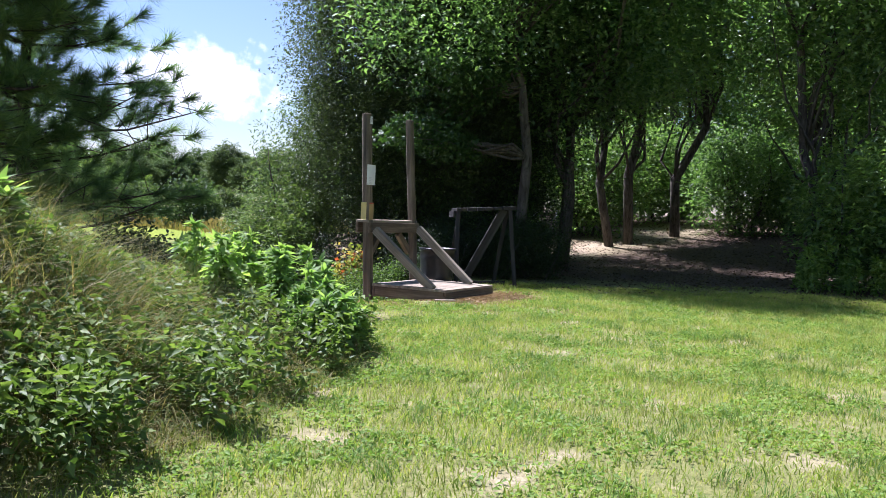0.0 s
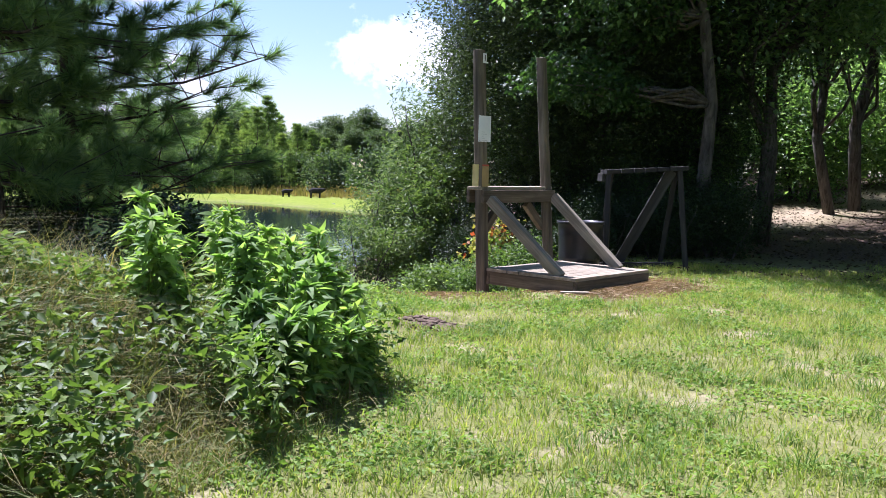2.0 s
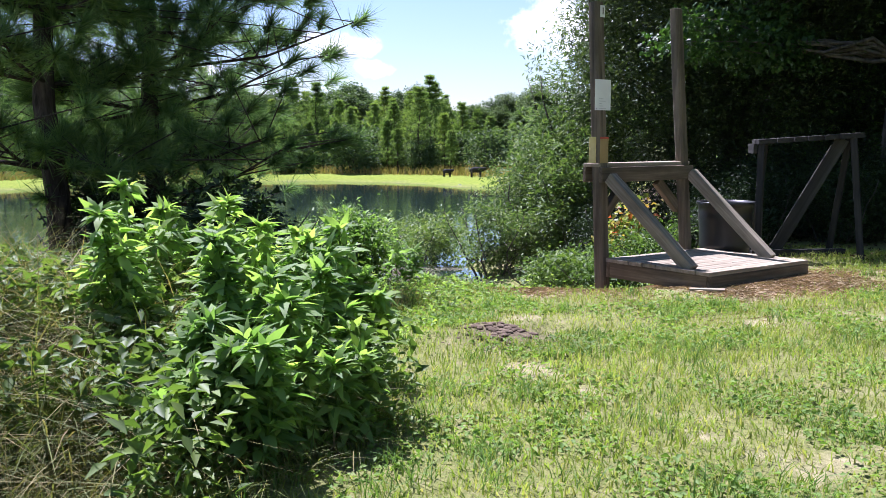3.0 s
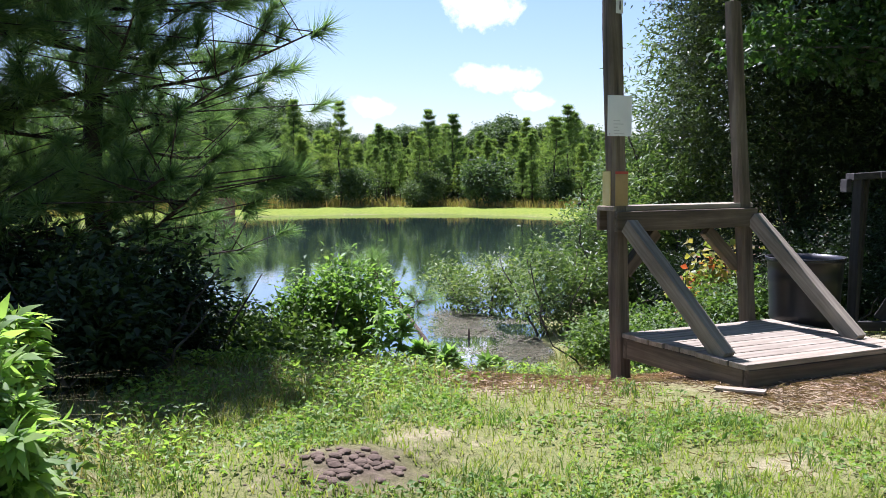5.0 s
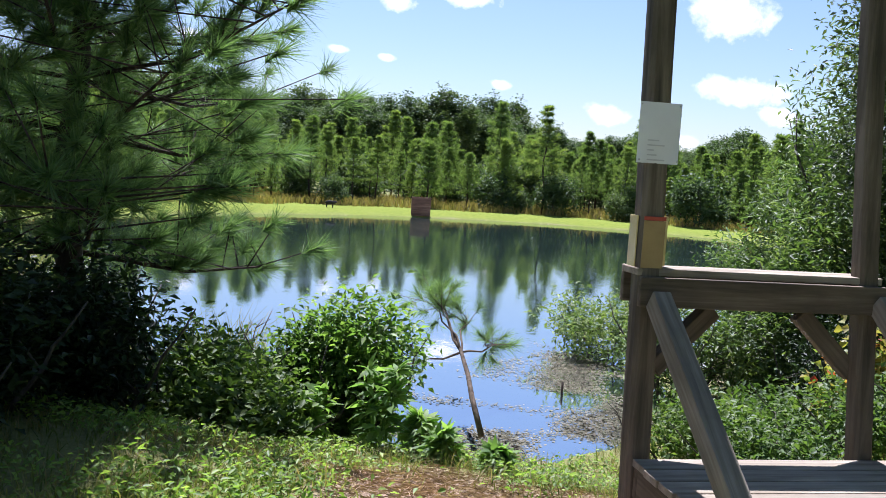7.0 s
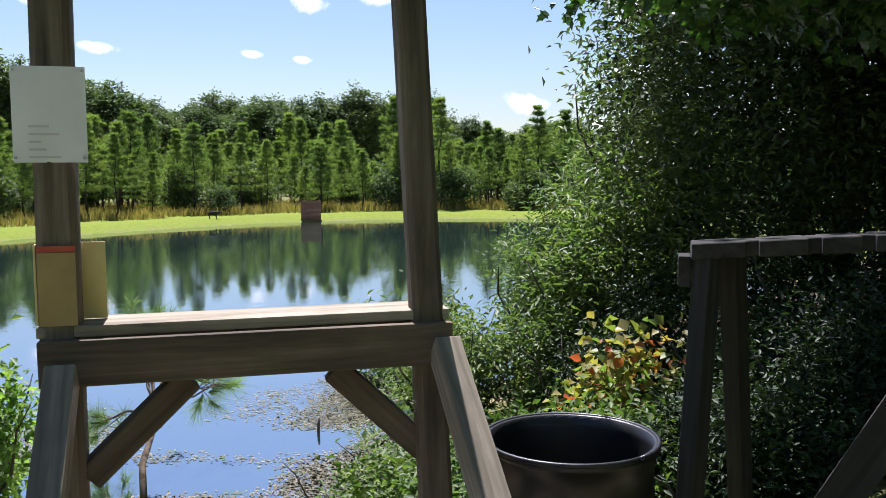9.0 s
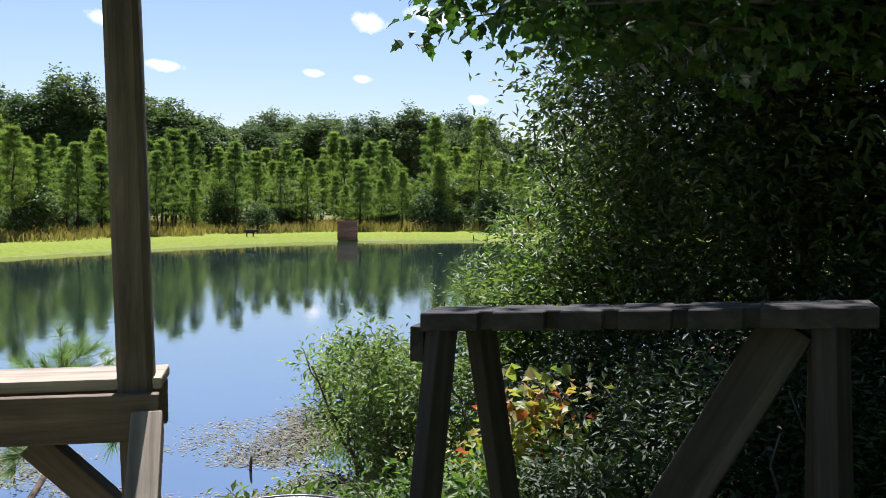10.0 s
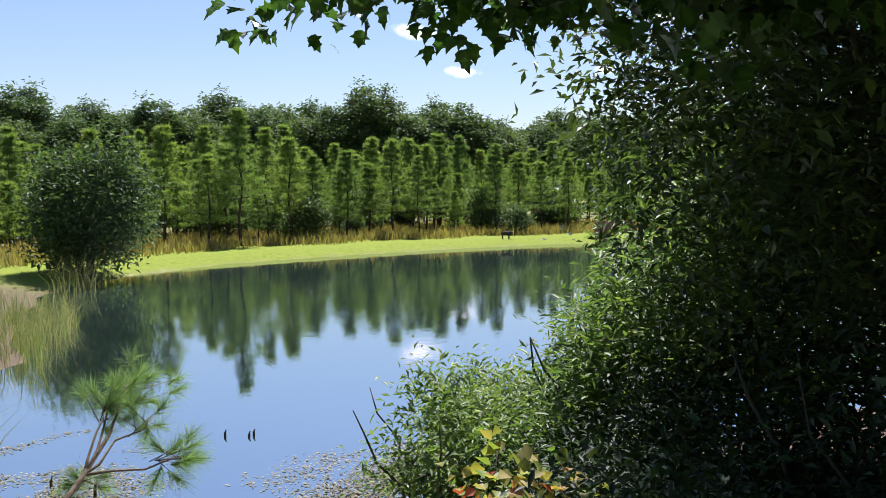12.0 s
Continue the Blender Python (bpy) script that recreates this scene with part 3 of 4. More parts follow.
def notched(n0, depth=0.0):
    """A top board with sawn notches along its outer edge."""
    bm = bmesh.new()
    cuts = [0, 0.16, 0.2, 0.34, 0.38, 0.49, 0.53, 0.66, 0.7, 0.83, 0.87, RL]
    pts = []
    for i in range(len(cuts) - 1):
        q = 0.0 if i % 2 == 0 else 0.03
        pts += [(cuts[i], q), (cuts[i + 1], q)]
    sgn = -1 if n0 < -0.05 else 1
    w = 0.08
    top = [bm.verts.new(R(u, n0 - sgn * q, 1.205)) for u, q in pts] + [bm.verts.new(R(RL, n0 - sgn * w, 1.205)), bm.verts.new(R(0, n0 - sgn * w, 1.205))]
    f = bm.faces.new(top)
    ex = bmesh.ops.extrude_face_region(bm, geom=[f])["geom"]
    bmesh.ops.translate(bm, vec=(0, 0, -0.05), verts=[v for v in ex if isinstance(v, bmesh.types.BMVert)])
    bmesh.ops.recalc_face_normals(bm, faces=bm.faces)
    bmesh.ops.bevel(bm, geom=bm.edges[:], offset=0.003, segments=1, affect="EDGES")
    bmesh.ops.transform(bm, matrix=rack.matrix_world.inverted(), verts=bm.verts)
    return part("top_board", bm, M_RACK_SHADE, rack)


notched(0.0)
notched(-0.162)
wood("end_block", R(-0.02, -0.03, 1.115), R(-0.02, -0.16, 1.115), 0.04, 0.1, M_RACK_SHADE, parent=rack)
wood("leg", R(0.05, -0.04, 1.16), R(-0.02, 0.10, gz - 0.05), 0.065, 0.065, M_RACK_SHADE, up=(1, 0, 0), parent=rack)
wood("leg", R(0.13, -0.14, 1.16), R(0.22, -0.5, gz - 0.05), 0.065, 0.065, M_RACK_SHADE, up=(1, 0, 0), parent=rack)
wood("leg", R(RL - 0.1, -0.04, 1.16), R(RL - 0.05, 0.12, gz - 0.05), 0.065, 0.065, M_RACK_SHADE, up=(1, 0, 0), parent=rack)
wood("leg", R(RL - 0.1, -0.12, 1.16), R(RL - 0.05, -0.5, gz - 0.05), 0.065, 0.065, M_RACK_SHADE, up=(1, 0, 0), parent=rack)
wood("cross_brace", R(0.94, -0.09, 1.155), R(0.34, -0.26, gz + 0.06), 0.04, 0.13, M_RACK_SHADE, parent=rack)
wood("foot_rail", R(0.05, -0.2, gz + 0.03), R(RL - 0.05, -0.2, gz + 0.03), 0.08, 0.07, M_RACK_SHADE, parent=rack)

# ---- barrel ----
bc = Vector((-0.36, 10.76, 0))
bz = on_land(bc.x, bc.y)
barrel = thing("litter_barrel", (bc.x, bc.y, bz), "open black plastic barrel used as a litter bin", "barrel")
prof = [(0.0, 0.0), (0.20, 0.0), (0.215, 0.02), (0.225, 0.2), (0.235, 0.22), (0.232, 0.25), (0.24, 0.45), (0.25, 0.47), (0.245, 0.5), (0.25, 0.585), (0.262, 0.59), (0.265, 0.605), (0.258, 0.615),
        (0.245, 0.612), (0.238, 0.58), (0.225, 0.3), (0.2, 0.03), (0.0, 0.03)]
vs, fs, sg = [], [], 40
for r, z in prof:
    r, z = r * 1.06, z * 1.12
    for k in range(sg):
        a = 2 * math.pi * k / sg
        vs.append((r * math.cos(a), r * math.sin(a), z))
for i in range(len(prof) - 1):
    for k in range(sg):
        j = (k + 1) % sg
        fs.append((i * sg + k, i * sg + j, (i + 1) * sg + j, (i + 1) * sg + k))
mesh_object("drum", vs, fs, M_BARREL, barrel, True)
vs, fs = tube([(0.276 * math.cos(a), 0.276 * math.sin(a), 0.685) for a in np.linspace(0, 2 * math.pi, 41)], [0.008] * 41, 6)
mesh_object("rim", vs, fs, M_BARREL, barrel, True)

# ---- things farther off ----
board_z = on_land(0.86, 24.9)
wb = thing("notice_board", (0.86, 24.9, board_z), "white notice board leaning on a stake in the shade", "notice board")
bm = beam_bm((-0.16, 0.02, 0.55), (0.16, -0.02, 0.55), 0.03, 0.62)
part("panel", bm, M_BOARD, wb)
part("stake", beam_bm((0.0, 0.05, -0.1), (0.0, 0.05, 0.9), 0.05, 0.05, (1, 0, 0)), M_RACK_SHADE, wb)
tp = thing("tripod_stand", (1.55, 25.8, on_land(1.55, 25.8)), "thin grey metal tripod stand", "tripod")
for k in range(3):
    a = k * 2.1 + 0.4
    vs, fs = tube([(0.13 * math.cos(a), 0.13 * math.sin(a), 0), (0, 0, 0.62)], [0.012, 0.012], 6)
    mesh_object("leg", vs, fs, M_STEEL, tp, True)
vs, fs = tube([(0, 0, 0.6), (0, 0, 0.72)], [0.025, 0.02], 8)
mesh_object("head", vs, fs, M_STEEL, tp, True)
cr = thing("target_butt", (-36.9, 30.5, on_land(-36.9, 30.5)), "brown boxy wooden target butt on the far bank", "target")
cr.rotation_euler.z, cr.scale = radians(60), (1.17, 1.17, 1.17)
for i in range(5):
    part("plank", beam_bm((-0.42, -0.24, 0.09 + 0.165 * i), (0.42, -0.24, 0.09 + 0.165 * i), 0.04, 0.155), M_CRATE, cr)
for s in (-1, 1):
    part("side", beam_bm((0.4 * s, -0.2, 0.42), (0.4 * s, 0.22, 0.42), 0.04, 0.82), M_CRATE, cr)
part("back", beam_bm((-0.4, 0.24, 0.42), (0.4, 0.24, 0.42), 0.04, 0.82), M_CRATE, cr)


def animal_target(x, y, s, turn):
    """A four-legged foam archery target, plain in shape."""
    t = thing("foam_target", pose(x, y, on_land(x, y), 0, 0, turn), "dark four-legged foam archery target on the bank", "archery target", "foam targets")
    w = Woody()
    w.add([(-0.45 * s, 0, 0.45 * s), (-0.2 * s, 0, 0.5 * s), (0.2 * s, 0, 0.5 * s), (0.45 * s, 0, 0.52 * s), (0.7 * s, 0, 0.6 * s)], [0.08 * s, 0.2 * s, 0.2 * s, 0.16 * s, 0.07 * s], 10)
    for a in (-0.3, 0.3):
        for b in (-0.1, 0.1):
            w.add([(a * s, b * s, 0.45 * s), (a * s, b * s, -0.02)], [0.06 * s, 0.04 * s], 6)
    mesh_object("body", w.v, w.f, M_FOAM, t, True)


animal_target(-23.6, 43.5, 0.6, 60)
animal_target(-21.6, 43.2, 0.8, 40)
animal_target(-37.9, 25.8, 0.5, 60)

# ---- trees and shrubs ----


def clumps(n, centre, radii, shell=0.55, seed_noise=0.0):
    """Points in an ellipsoid, more of them towards its skin."""
    d = unit(rng.normal(size=(n, 3)))
    r = (shell + (1 - shell) * rng.random(n) ** 0.7) * rng.uniform(0.75, 1.12, n)
    return np.array(centre) + d * r[:, None] * np.array(radii)


def wander(a, b, k=5, wob=0.12):
    a, b = Vector(a), Vector(b)
    ln = (b - a).length
    return [a.lerp(b, i / k) + (Vector(rng.normal(size=3)) * wob * ln * 0.5 if 0 < i < k else Vector()) for i in range(k + 1)]


def foliage(points, spread, per, length, width, **kw):
    c = np.repeat(points, per, 0) + rng.normal(size=(len(points) * per, 3)) * np.array(spread)
    out = unit(c - np.repeat(points, per, 0))
    return leaves(c, length, width, out=out, outw=0.6, **kw)


def broadleaf(name, x, y, h, lobes, trunk_r, leaf_mat, n_clump, per, length, width, label, spread=0.28, lean=(0, 0), bark=M_BARK, group="", stems=1, floor=None, at=None):
    """A tree or shrub: tapered trunk and limbs, and a crown of leafy clumps in several lobes (centre, radii), given from its foot."""
    z = on_land(x, y) if at is None else at
    t = thing(name, (x, y, z), label, "shrub" if "shrub" in name else "tree", group)
    w = Woody()
    pts = []
    share = [r[0] * r[1] * r[2] for _, r in lobes]
    for (c, r), s in zip(lobes, share):
        pts.append(clumps(max(6, int(n_clump * s / sum(share))), c, r))
    pts = np.concatenate(pts)
    pts[:, 2] = np.maximum(pts[:, 2], 0.12 if floor is None else floor)
    for s in range(stems):
        a = 2 * math.pi * s / stems + 0.7
        off = 0.0 if stems == 1 else 0.18
        foot = (off * math.cos(a), off * math.sin(a), -0.15)
        top = (lean[0] * h + off * 4 * math.cos(a), lean[1] * h + off * 4 * math.sin(a), h * 0.86)
        path = wander(foot, top, 6, 0.05)
        w.add(path, [trunk_r * (1 - 0.8 * i / 6) for i in range(7)], 9)
        for k in range(12 // stems + 3):
            q = pts[rng.integers(len(pts))]
            j = min(5, max(1, int(6 * (q[2] / h) * 0.7)))
            w.add(wander(path[j], q, 4, 0.12), [trunk_r * 0.38, trunk_r * 0.28, trunk_r * 0.2, trunk_r * 0.12, trunk_r * 0.05], 5)
    mesh_object("trunk", w.v, w.f, bark, t, True)
    v, f = foliage(pts, spread, per, length, width)
    mesh_object("crown", v, f, leaf_mat, t)
    return t


def pine(name, x, y, h, trunk_r, first, reach, whorls, per_whorl, tufts, needle, nwidth, nper, mat, label, group="", z=None, lean=(0, 0), droop=0.1, spread=0.9, bark=M_PINEBARK, taper=1.2):
    """A pine: straight trunk, whorls of rising limbs, tufts of needles at the twigs."""
    t = thing(name, (x, y, on_land(x, y) if z is None else z), label, "pine tree", group)
    w = Woody()
    ax = Vector((lean[0], lean[1], 1))
    path = [ax * (h * i / 8) + Vector((0, 0, -0.1 if i == 0 else 0)) + Vector((0.012 * h * math.sin(i * 1.3), 0.012 * h * math.cos(i * 1.7), 0)) for i in range(9)]
    w.add(path, [trunk_r * (1 - 0.88 * i / 8) for i in range(9)], 9)
    tips, dirs = [], []
    for k in range(whorls):
        q = first + (1 - first) * (k / max(1, whorls - 1)) ** 0.9
        lim = reach * (1.0 - 0.82 * ((q - first) / (1 - first)) ** taper) * (0.75 + 0.25 * min(1, k / 2))
        for m in range(per_whorl):
            a = 2 * math.pi * (m + 0.5 * (k % 2)) / per_whorl + rng.uniform(-0.4, 0.4)
            ln = lim * rng.uniform(0.45, 1.2)
            o = ax * (h * min(q, 0.985))
            rise = (0.28 + 0.5 * (q - first)) - droop * rng.uniform(0, 2)
            e = o + Vector((math.cos(a) * ln, math.sin(a) * ln, ln * rise))
            mid = o.lerp(e, 0.55) - Vector((0, 0, 0.06 * ln))
            r = trunk_r * 0.22 * (1 - 0.6 * q)
            w.add([o, mid, e], [r, r * 0.7, r * 0.3], 5)
            d = (e - mid).normalized()
            for s in range(tufts):
                f = 1 - 0.75 * s / tufts
                p = o.lerp(mid, f * 2) if f < 0.5 else mid.lerp(e, f * 2 - 1)
                sd = Vector(rng.normal(size=3)) * 0.22 * lim if s else Vector()
                sd.z = abs(sd.z) * 0.6
                if s and needle > 0.15:
                    w.add([p, p + sd], [r * 0.3, r * 0.2], 4)
                tips.append(p + sd)
                dirs.append((d + sd.normalized() * (0.8 if s else 0) + Vector((0, 0, 0.25))).normalized())
    tips.append(ax * h)
    dirs.append(Vector((0, 0, 1)))
    mesh_object("trunk", w.v, w.f, bark, t, True)
    v, f = needles(np.array([tuple(p) for p in tips]), np.array([tuple(p) for p in dirs]), needle, nwidth, nper, spread)
    mesh_object("crown", v, f, mat, t)
    return t


# dark thicket on the pond bank beside the rack
broadleaf("evergreen_tree", -2.0, 16.0, 9.0, [((0, 0, 4.8), (2.4, 2.2, 3.9)), ((-0.4, -0.9, 2.3), (1.4, 1.3, 2.0)), ((1.2, -0.9, 2.8), (1.6, 1.4, 2.2)), ((-0.3, 0, 7.4), (1.8, 1.6, 1.7))], 0.10, L_EVERGREEN, 2100, 95, 0.078, 0.031,
          "dense dark evergreen tree with small glossy leaves", 0.2, stems=4)
broadleaf("evergreen_tree", 0.6, 16.6, 9.5, [((0, 0, 5.4), (2.3, 2.0, 3.6)), ((-0.4, -0.6, 2.4), (1.6, 1.4, 1.8))], 0.10, L_EVERGREEN, 1400, 75, 0.075, 0.029,
          "dense dark evergreen tree with small glossy leaves", 0.22, stems=3)
broadleaf("evergreen_shrub", -4.3, 15.8, 3.3, [((0.3, 0, 1.5), (0.8, 0.8, 1.3)), ((0.5, 0.1, 3.3), (0.35, 0.35, 1.0)), ((-0.5, -0.2, 2.5), (0.2, 0.2, 0.8)), ((0.0, 0, 3.2), (0.22, 0.22, 0.8)), ((0.9, 0, 4.0), (0.3, 0.3, 0.8)), ((-0.8, 0.1, 1.6), (0.2, 0.2, 0.6))], 0.035, L_MYRTLE_SUN, 420, 44, 0.1, 0.028,
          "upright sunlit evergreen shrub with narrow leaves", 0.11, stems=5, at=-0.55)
broadleaf("evergreen_shrub", -4.35, 14.85, 1.5, [((0, 0, 0.8), (0.55, 0.55, 0.75)), ((-0.7, 0.05, 1.1), (0.25, 0.25, 0.4)), ((-0.3, 0.1, 1.6), (0.25, 0.25, 0.5))], 0.03, L_MYRTLE_SUN, 240, 50, 0.08, 0.022,
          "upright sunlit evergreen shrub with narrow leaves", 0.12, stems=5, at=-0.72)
broadleaf("evergreen_shrub", -3.7, 14.6, 1.5, [((0, 0, 0.9), (0.6, 0.55, 0.7)), ((0.3, 0.2, 1.6), (0.25, 0.25, 0.5)), ((-0.3, 0.1, 1.5), (0.18, 0.18, 0.5))], 0.025, L_MYRTLE_SUN, 150, 40, 0.1, 0.028,
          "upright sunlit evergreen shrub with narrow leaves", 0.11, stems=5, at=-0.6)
broadleaf("evergreen_shrub", -1.7, 14.8, 1.3, [((0, 0, 0.6), (0.7, 0.6, 0.6)), ((0.7, 0.2, 0.7), (0.6, 0.5, 0.6))], 0.03, L_MYRTLE_SHADE, 150, 34, 0.08, 0.026,
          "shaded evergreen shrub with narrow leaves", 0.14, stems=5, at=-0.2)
broadleaf("water_edge_shrub", -6.6, 14.6, 0.65, [((0, 0, 0.35), (1.0, 0.7, 0.32)), ((-0.7, 0.2, 0.4), (0.4, 0.4, 0.3)), ((0.5, 0, 0.5), (0.4, 0.4, 0.3))], 0.02, L_MYRTLE_SUN, 130, 40, 0.085, 0.03,
          "low leafy shrub standing at the water's edge", 0.12, stems=5, at=WATER)
broadleaf("water_edge_shrub", -4.5, 13.5, 1.1, [((0, 0, 0.5), (0.5, 0.5, 0.5)), ((0.55, 0.45, 0.6), (0.55, 0.45, 0.5)), ((-0.2, -0.1, 0.85), (0.18, 0.18, 0.3)), ((1.0, 0.8, 0.8), (0.4, 0.4, 0.4))], 0.02, L_MYRTLE_SUN, 200, 45, 0.075, 0.026,
          "bright green leafy shrub on the bank", 0.11, stems=6, at=-0.78)
broadleaf("bank_shrub", -2.2, 12.1, 0.25, [((0, 0, 0.1), (0.4, 0.3, 0.12))], 0.012, L_CREEP, 30, 36, 0.06, 0.03, "tangle of leafy shoots on the bank behind the stand", 0.08, stems=4)
broadleaf("bank_shrub", -2.75, 12.9, 0.35, [((0, 0, 0.17), (0.5, 0.4, 0.17))], 0.012, L_CREEP, 50, 40, 0.065, 0.03, "tangle of leafy shoots on the bank behind the rack", 0.09, stems=4)
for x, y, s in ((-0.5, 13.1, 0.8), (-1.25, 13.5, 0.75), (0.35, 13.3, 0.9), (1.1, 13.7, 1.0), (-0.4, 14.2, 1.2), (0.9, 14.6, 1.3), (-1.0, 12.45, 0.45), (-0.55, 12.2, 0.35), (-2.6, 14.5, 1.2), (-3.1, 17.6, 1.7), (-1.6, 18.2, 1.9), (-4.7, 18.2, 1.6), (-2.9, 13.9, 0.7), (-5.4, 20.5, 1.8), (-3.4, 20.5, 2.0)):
    broadleaf("shade_shrub", x, y, 1.0 * s, [((0, 0, 0.5 * s), (0.6 * s, 0.5 * s, 0.5 * s))], 0.015, L_MYRTLE_SHADE, 120, 62, 0.052, 0.019, "shaded leafy shrub behind the rack", 0.12, stems=4)
for x, y, h in ((-1.75, 11.45, 0.4), (-2.5, 11.6, 0.45), (-2.0, 12.6, 0.55), (-1.3, 12.1, 0.5), (-2.9, 12.2, 0.45)):
    broadleaf("bank_shrub", x, y, h, [((0, 0, h * 0.5), (0.42, 0.38, h * 0.5))], 0.012, L_CREEP, 60, 36, 0.06, 0.03, "tangle of leafy shoots on the bank behind the stand", 0.09, stems=4)
broadleaf("maple_seedling_shrub", -2.25, 13.1, 0.95, [((0, 0, 0.45), (0.32, 0.26, 0.3)), ((0.15, 0.1, 0.8), (0.25, 0.25, 0.2))], 0.012, L_AUTUMN, 60, 10, 0.085, 0.075, "maple seedling with yellow, green and red leaves", 0.09, stems=3)

# maple with an overhanging branch
maple = thing("maple_tree", (0.73, 14.6, on_land(0.73, 14.6)), "maple tree with a leafy branch hanging over the bank", "tree")
w = Woody()
trunk = wander((0, 0, -0.2), (-0.1, -0.5, 8.0), 7, 0.03)
w.add(trunk, [0.12 * (1 - 0.11 * i) for i in range(8)], 9)
mp = []
for k in range(44):
    if k < 12:
        e = Vector((-2.25 + 0.06 * ((k * 5) % 7), -2.5 + 0.1 * k, 2.33 + 0.1 * ((k * 3) % 4)))
    elif k < 28:
        e = Vector((-1.45, -1.5, 3.7)) + Vector(unit(rng.normal(size=(1, 3)))[0]) * rng.uniform(0.4, 1.15)
    else:
        e = Vector((0.5, -2.3, 6.4)) + Vector(unit(rng.normal(size=(1, 3)))[0]) * rng.uniform(0.6, 1.9)
    br = wander(trunk[2 if k < 12 else 3 if k < 28 else 4], e, 6, 0.06)
    w.add(br, [0.034, 0.026, 0.02, 0.014, 0.010, 0.006, 0.003], 5)
    for p in br[3:]:
        mp += [tuple(p)] * (10 if k < 12 else 9)
mesh_object("trunk", w.v, w.f, M_BARK, maple, True)
mc = np.repeat(np.array(mp), 7, 0)
mc = mc + np.clip(rng.normal(size=mc.shape), -1.4, 1.4) * np.array((0.13, 0.13, 0.10))
v, f = strips(mc, 0.078, 0.075, LOBED, droop=0.7)
mesh_object("crown", v, f, L_MAPLE, maple)

# woods round the dirt track
# the first tree's last two lobes are added overhead to shade rack and lawn
broadleaf("hardwood_tree", 1.6, 16.4, 11, [((0.4, 0, 7), (3.0, 2.6, 3.2)), ((0.2, -1.2, 4.2), (2.2, 1.6, 1.5)), ((-2.4, -3.1, 4.5), (1.7, 1.5, 1.1)), ((-0.5, -3.9, 6.2), (2.1, 1.8, 1.3))], 0.15, L_OAK, 1300, 46, 0.12, 0.06, "tall hardwood tree with a leaning grey trunk", 0.36, lean=(0.05, 0))
WOODS = [(3.01, 22.22, 12, 0.13), (3.57, 23.0, 13, 0.15), (5.2, 25.51, 13, 0.16), (-1.25, 19.18, 11, 0.14), (8.55, 22.4, 12, 0.16), (10.86, 24.7, 12, 0.18), (6.79, 17.14, 10, 0.12), (9.5, 16.97, 11, 0.15), (6.57, 33.24, 13, 0.2), (11.84, 31.87, 13, 0.2), (-2.53, 28.09, 12, 0.2), (15.0, 21.18, 12, 0.2)]
WOODS += [(-3 + 2.9 * i + (i * 7) % 3, 38 + (i * 5) % 9, 12, 0.2) for i in range(12)]
# unseen row added to the east, to keep sky light off the rack
WOODS += [(10.5 + (i * 5) % 4, -4 + 2.2 * i, 12, 0.18) for i in range(8)]
kinds = []
for k in range(3):
    kinds.append(None)
for i, (x, y, h, r) in enumerate(WOODS):
    k = i % 3
    if kinds[k] is None:
        kinds[k] = broadleaf("woodland_tree", x, y, h, [((0, 0, h * 0.66), (2.6, 2.6, h * 0.33)), ((0.5 - k * 0.6, -1.0, h * 0.42), (2.0, 1.7, 1.5 + 0.3 * k))], r, L_OAK, 520, 40, 0.15, 0.075,
                             "tall woodland hardwood tree with dense green crown", 0.4, lean=(0.02 * (k - 1), 0), group="woods by the track")
    else:
        copy_thing(kinds[k], Matrix.Translation((x, y, on_land(x, y) - 0.1)) @ pose(0, 0, 0, 0, 0, 70 * i))
bush = None
for i, (x, y, s) in enumerate([(7.08, 14.76, 1.1), (8.8, 14.37, 1.5), (10.62, 15.4, 1.6), (-0.21, 24.34, 1.3), (11.93, 19.79, 1.5), (-1.49, 22.68, 1.5), (6.84, 34.78, 2.0), (3.13, 34.83, 2.0), (0.18, 32.45, 2.0), (11.01, 34.79, 2.2), (14.7, 31.21, 2.4), (-3.32, 23.96, 1.8), (9.22, 27.52, 1.2), (-0.37, 16.57, 1.3), (2.5, 24.6, 1.3), (3.6, 28.6, 1.4), (7.6, 27.0, 1.5), (9.4, 20.6, 1.3), (5.4, 30.5, 1.5)]):
    if bush is None:
        bush = broadleaf("understory_shrub", x, y, 2.4, [((0, 0, 1.1), (1.2, 1.2, 1.1)), ((0.5, 0.2, 1.8), (0.8, 0.8, 0.7))], 0.03, L_OAK, 240, 36, 0.11, 0.05, "leafy green understory shrub at the wood's edge", 0.2, stems=4, group="understory")
        bush.scale = (s, s, s)
    else:
        c = copy_thing(bush, Matrix.Translation((x, y, on_land(x, y) - 0.05)) @ pose(0, 0, 0, 0, 0, 50 * i))
        c.scale = (s, s, s)

# pines on the near bank
pine("pine_tree", -5.1, 7.7, 5.9, 0.11, 0.16, 2.35, 15, 5, 15, 0.26, 0.0075, 130, L_NEEDLE, "dark pine with long needles leaning over the bank", droop=0.22, taper=1.0)
pine("pine_tree", -4.75, 6.35, 6.0, 0.11, 0.16, 1.9, 10, 5, 13, 0.26, 0.008, 130, L_NEEDLE, "dark pine with long needles beside the mound", droop=0.22, taper=0.5)
sap = thing("pine_sapling", (-3.85, 10.58, -0.6), "slender pine sapling leaning out over the water", "pine tree")
w = Woody()
tips, dirs = [], []
fork = Vector((-0.95, 0.42, 0.36))
w.add([(0, 0, -0.1), (-0.3, 0.1, 0.13), (-0.62, 0.28, 0.22), fork, (-1.35, 0.55, 0.52), (-1.8, 0.68, 0.86)], [0.026, 0.023, 0.021, 0.018, 0.013, 0.005], 7)
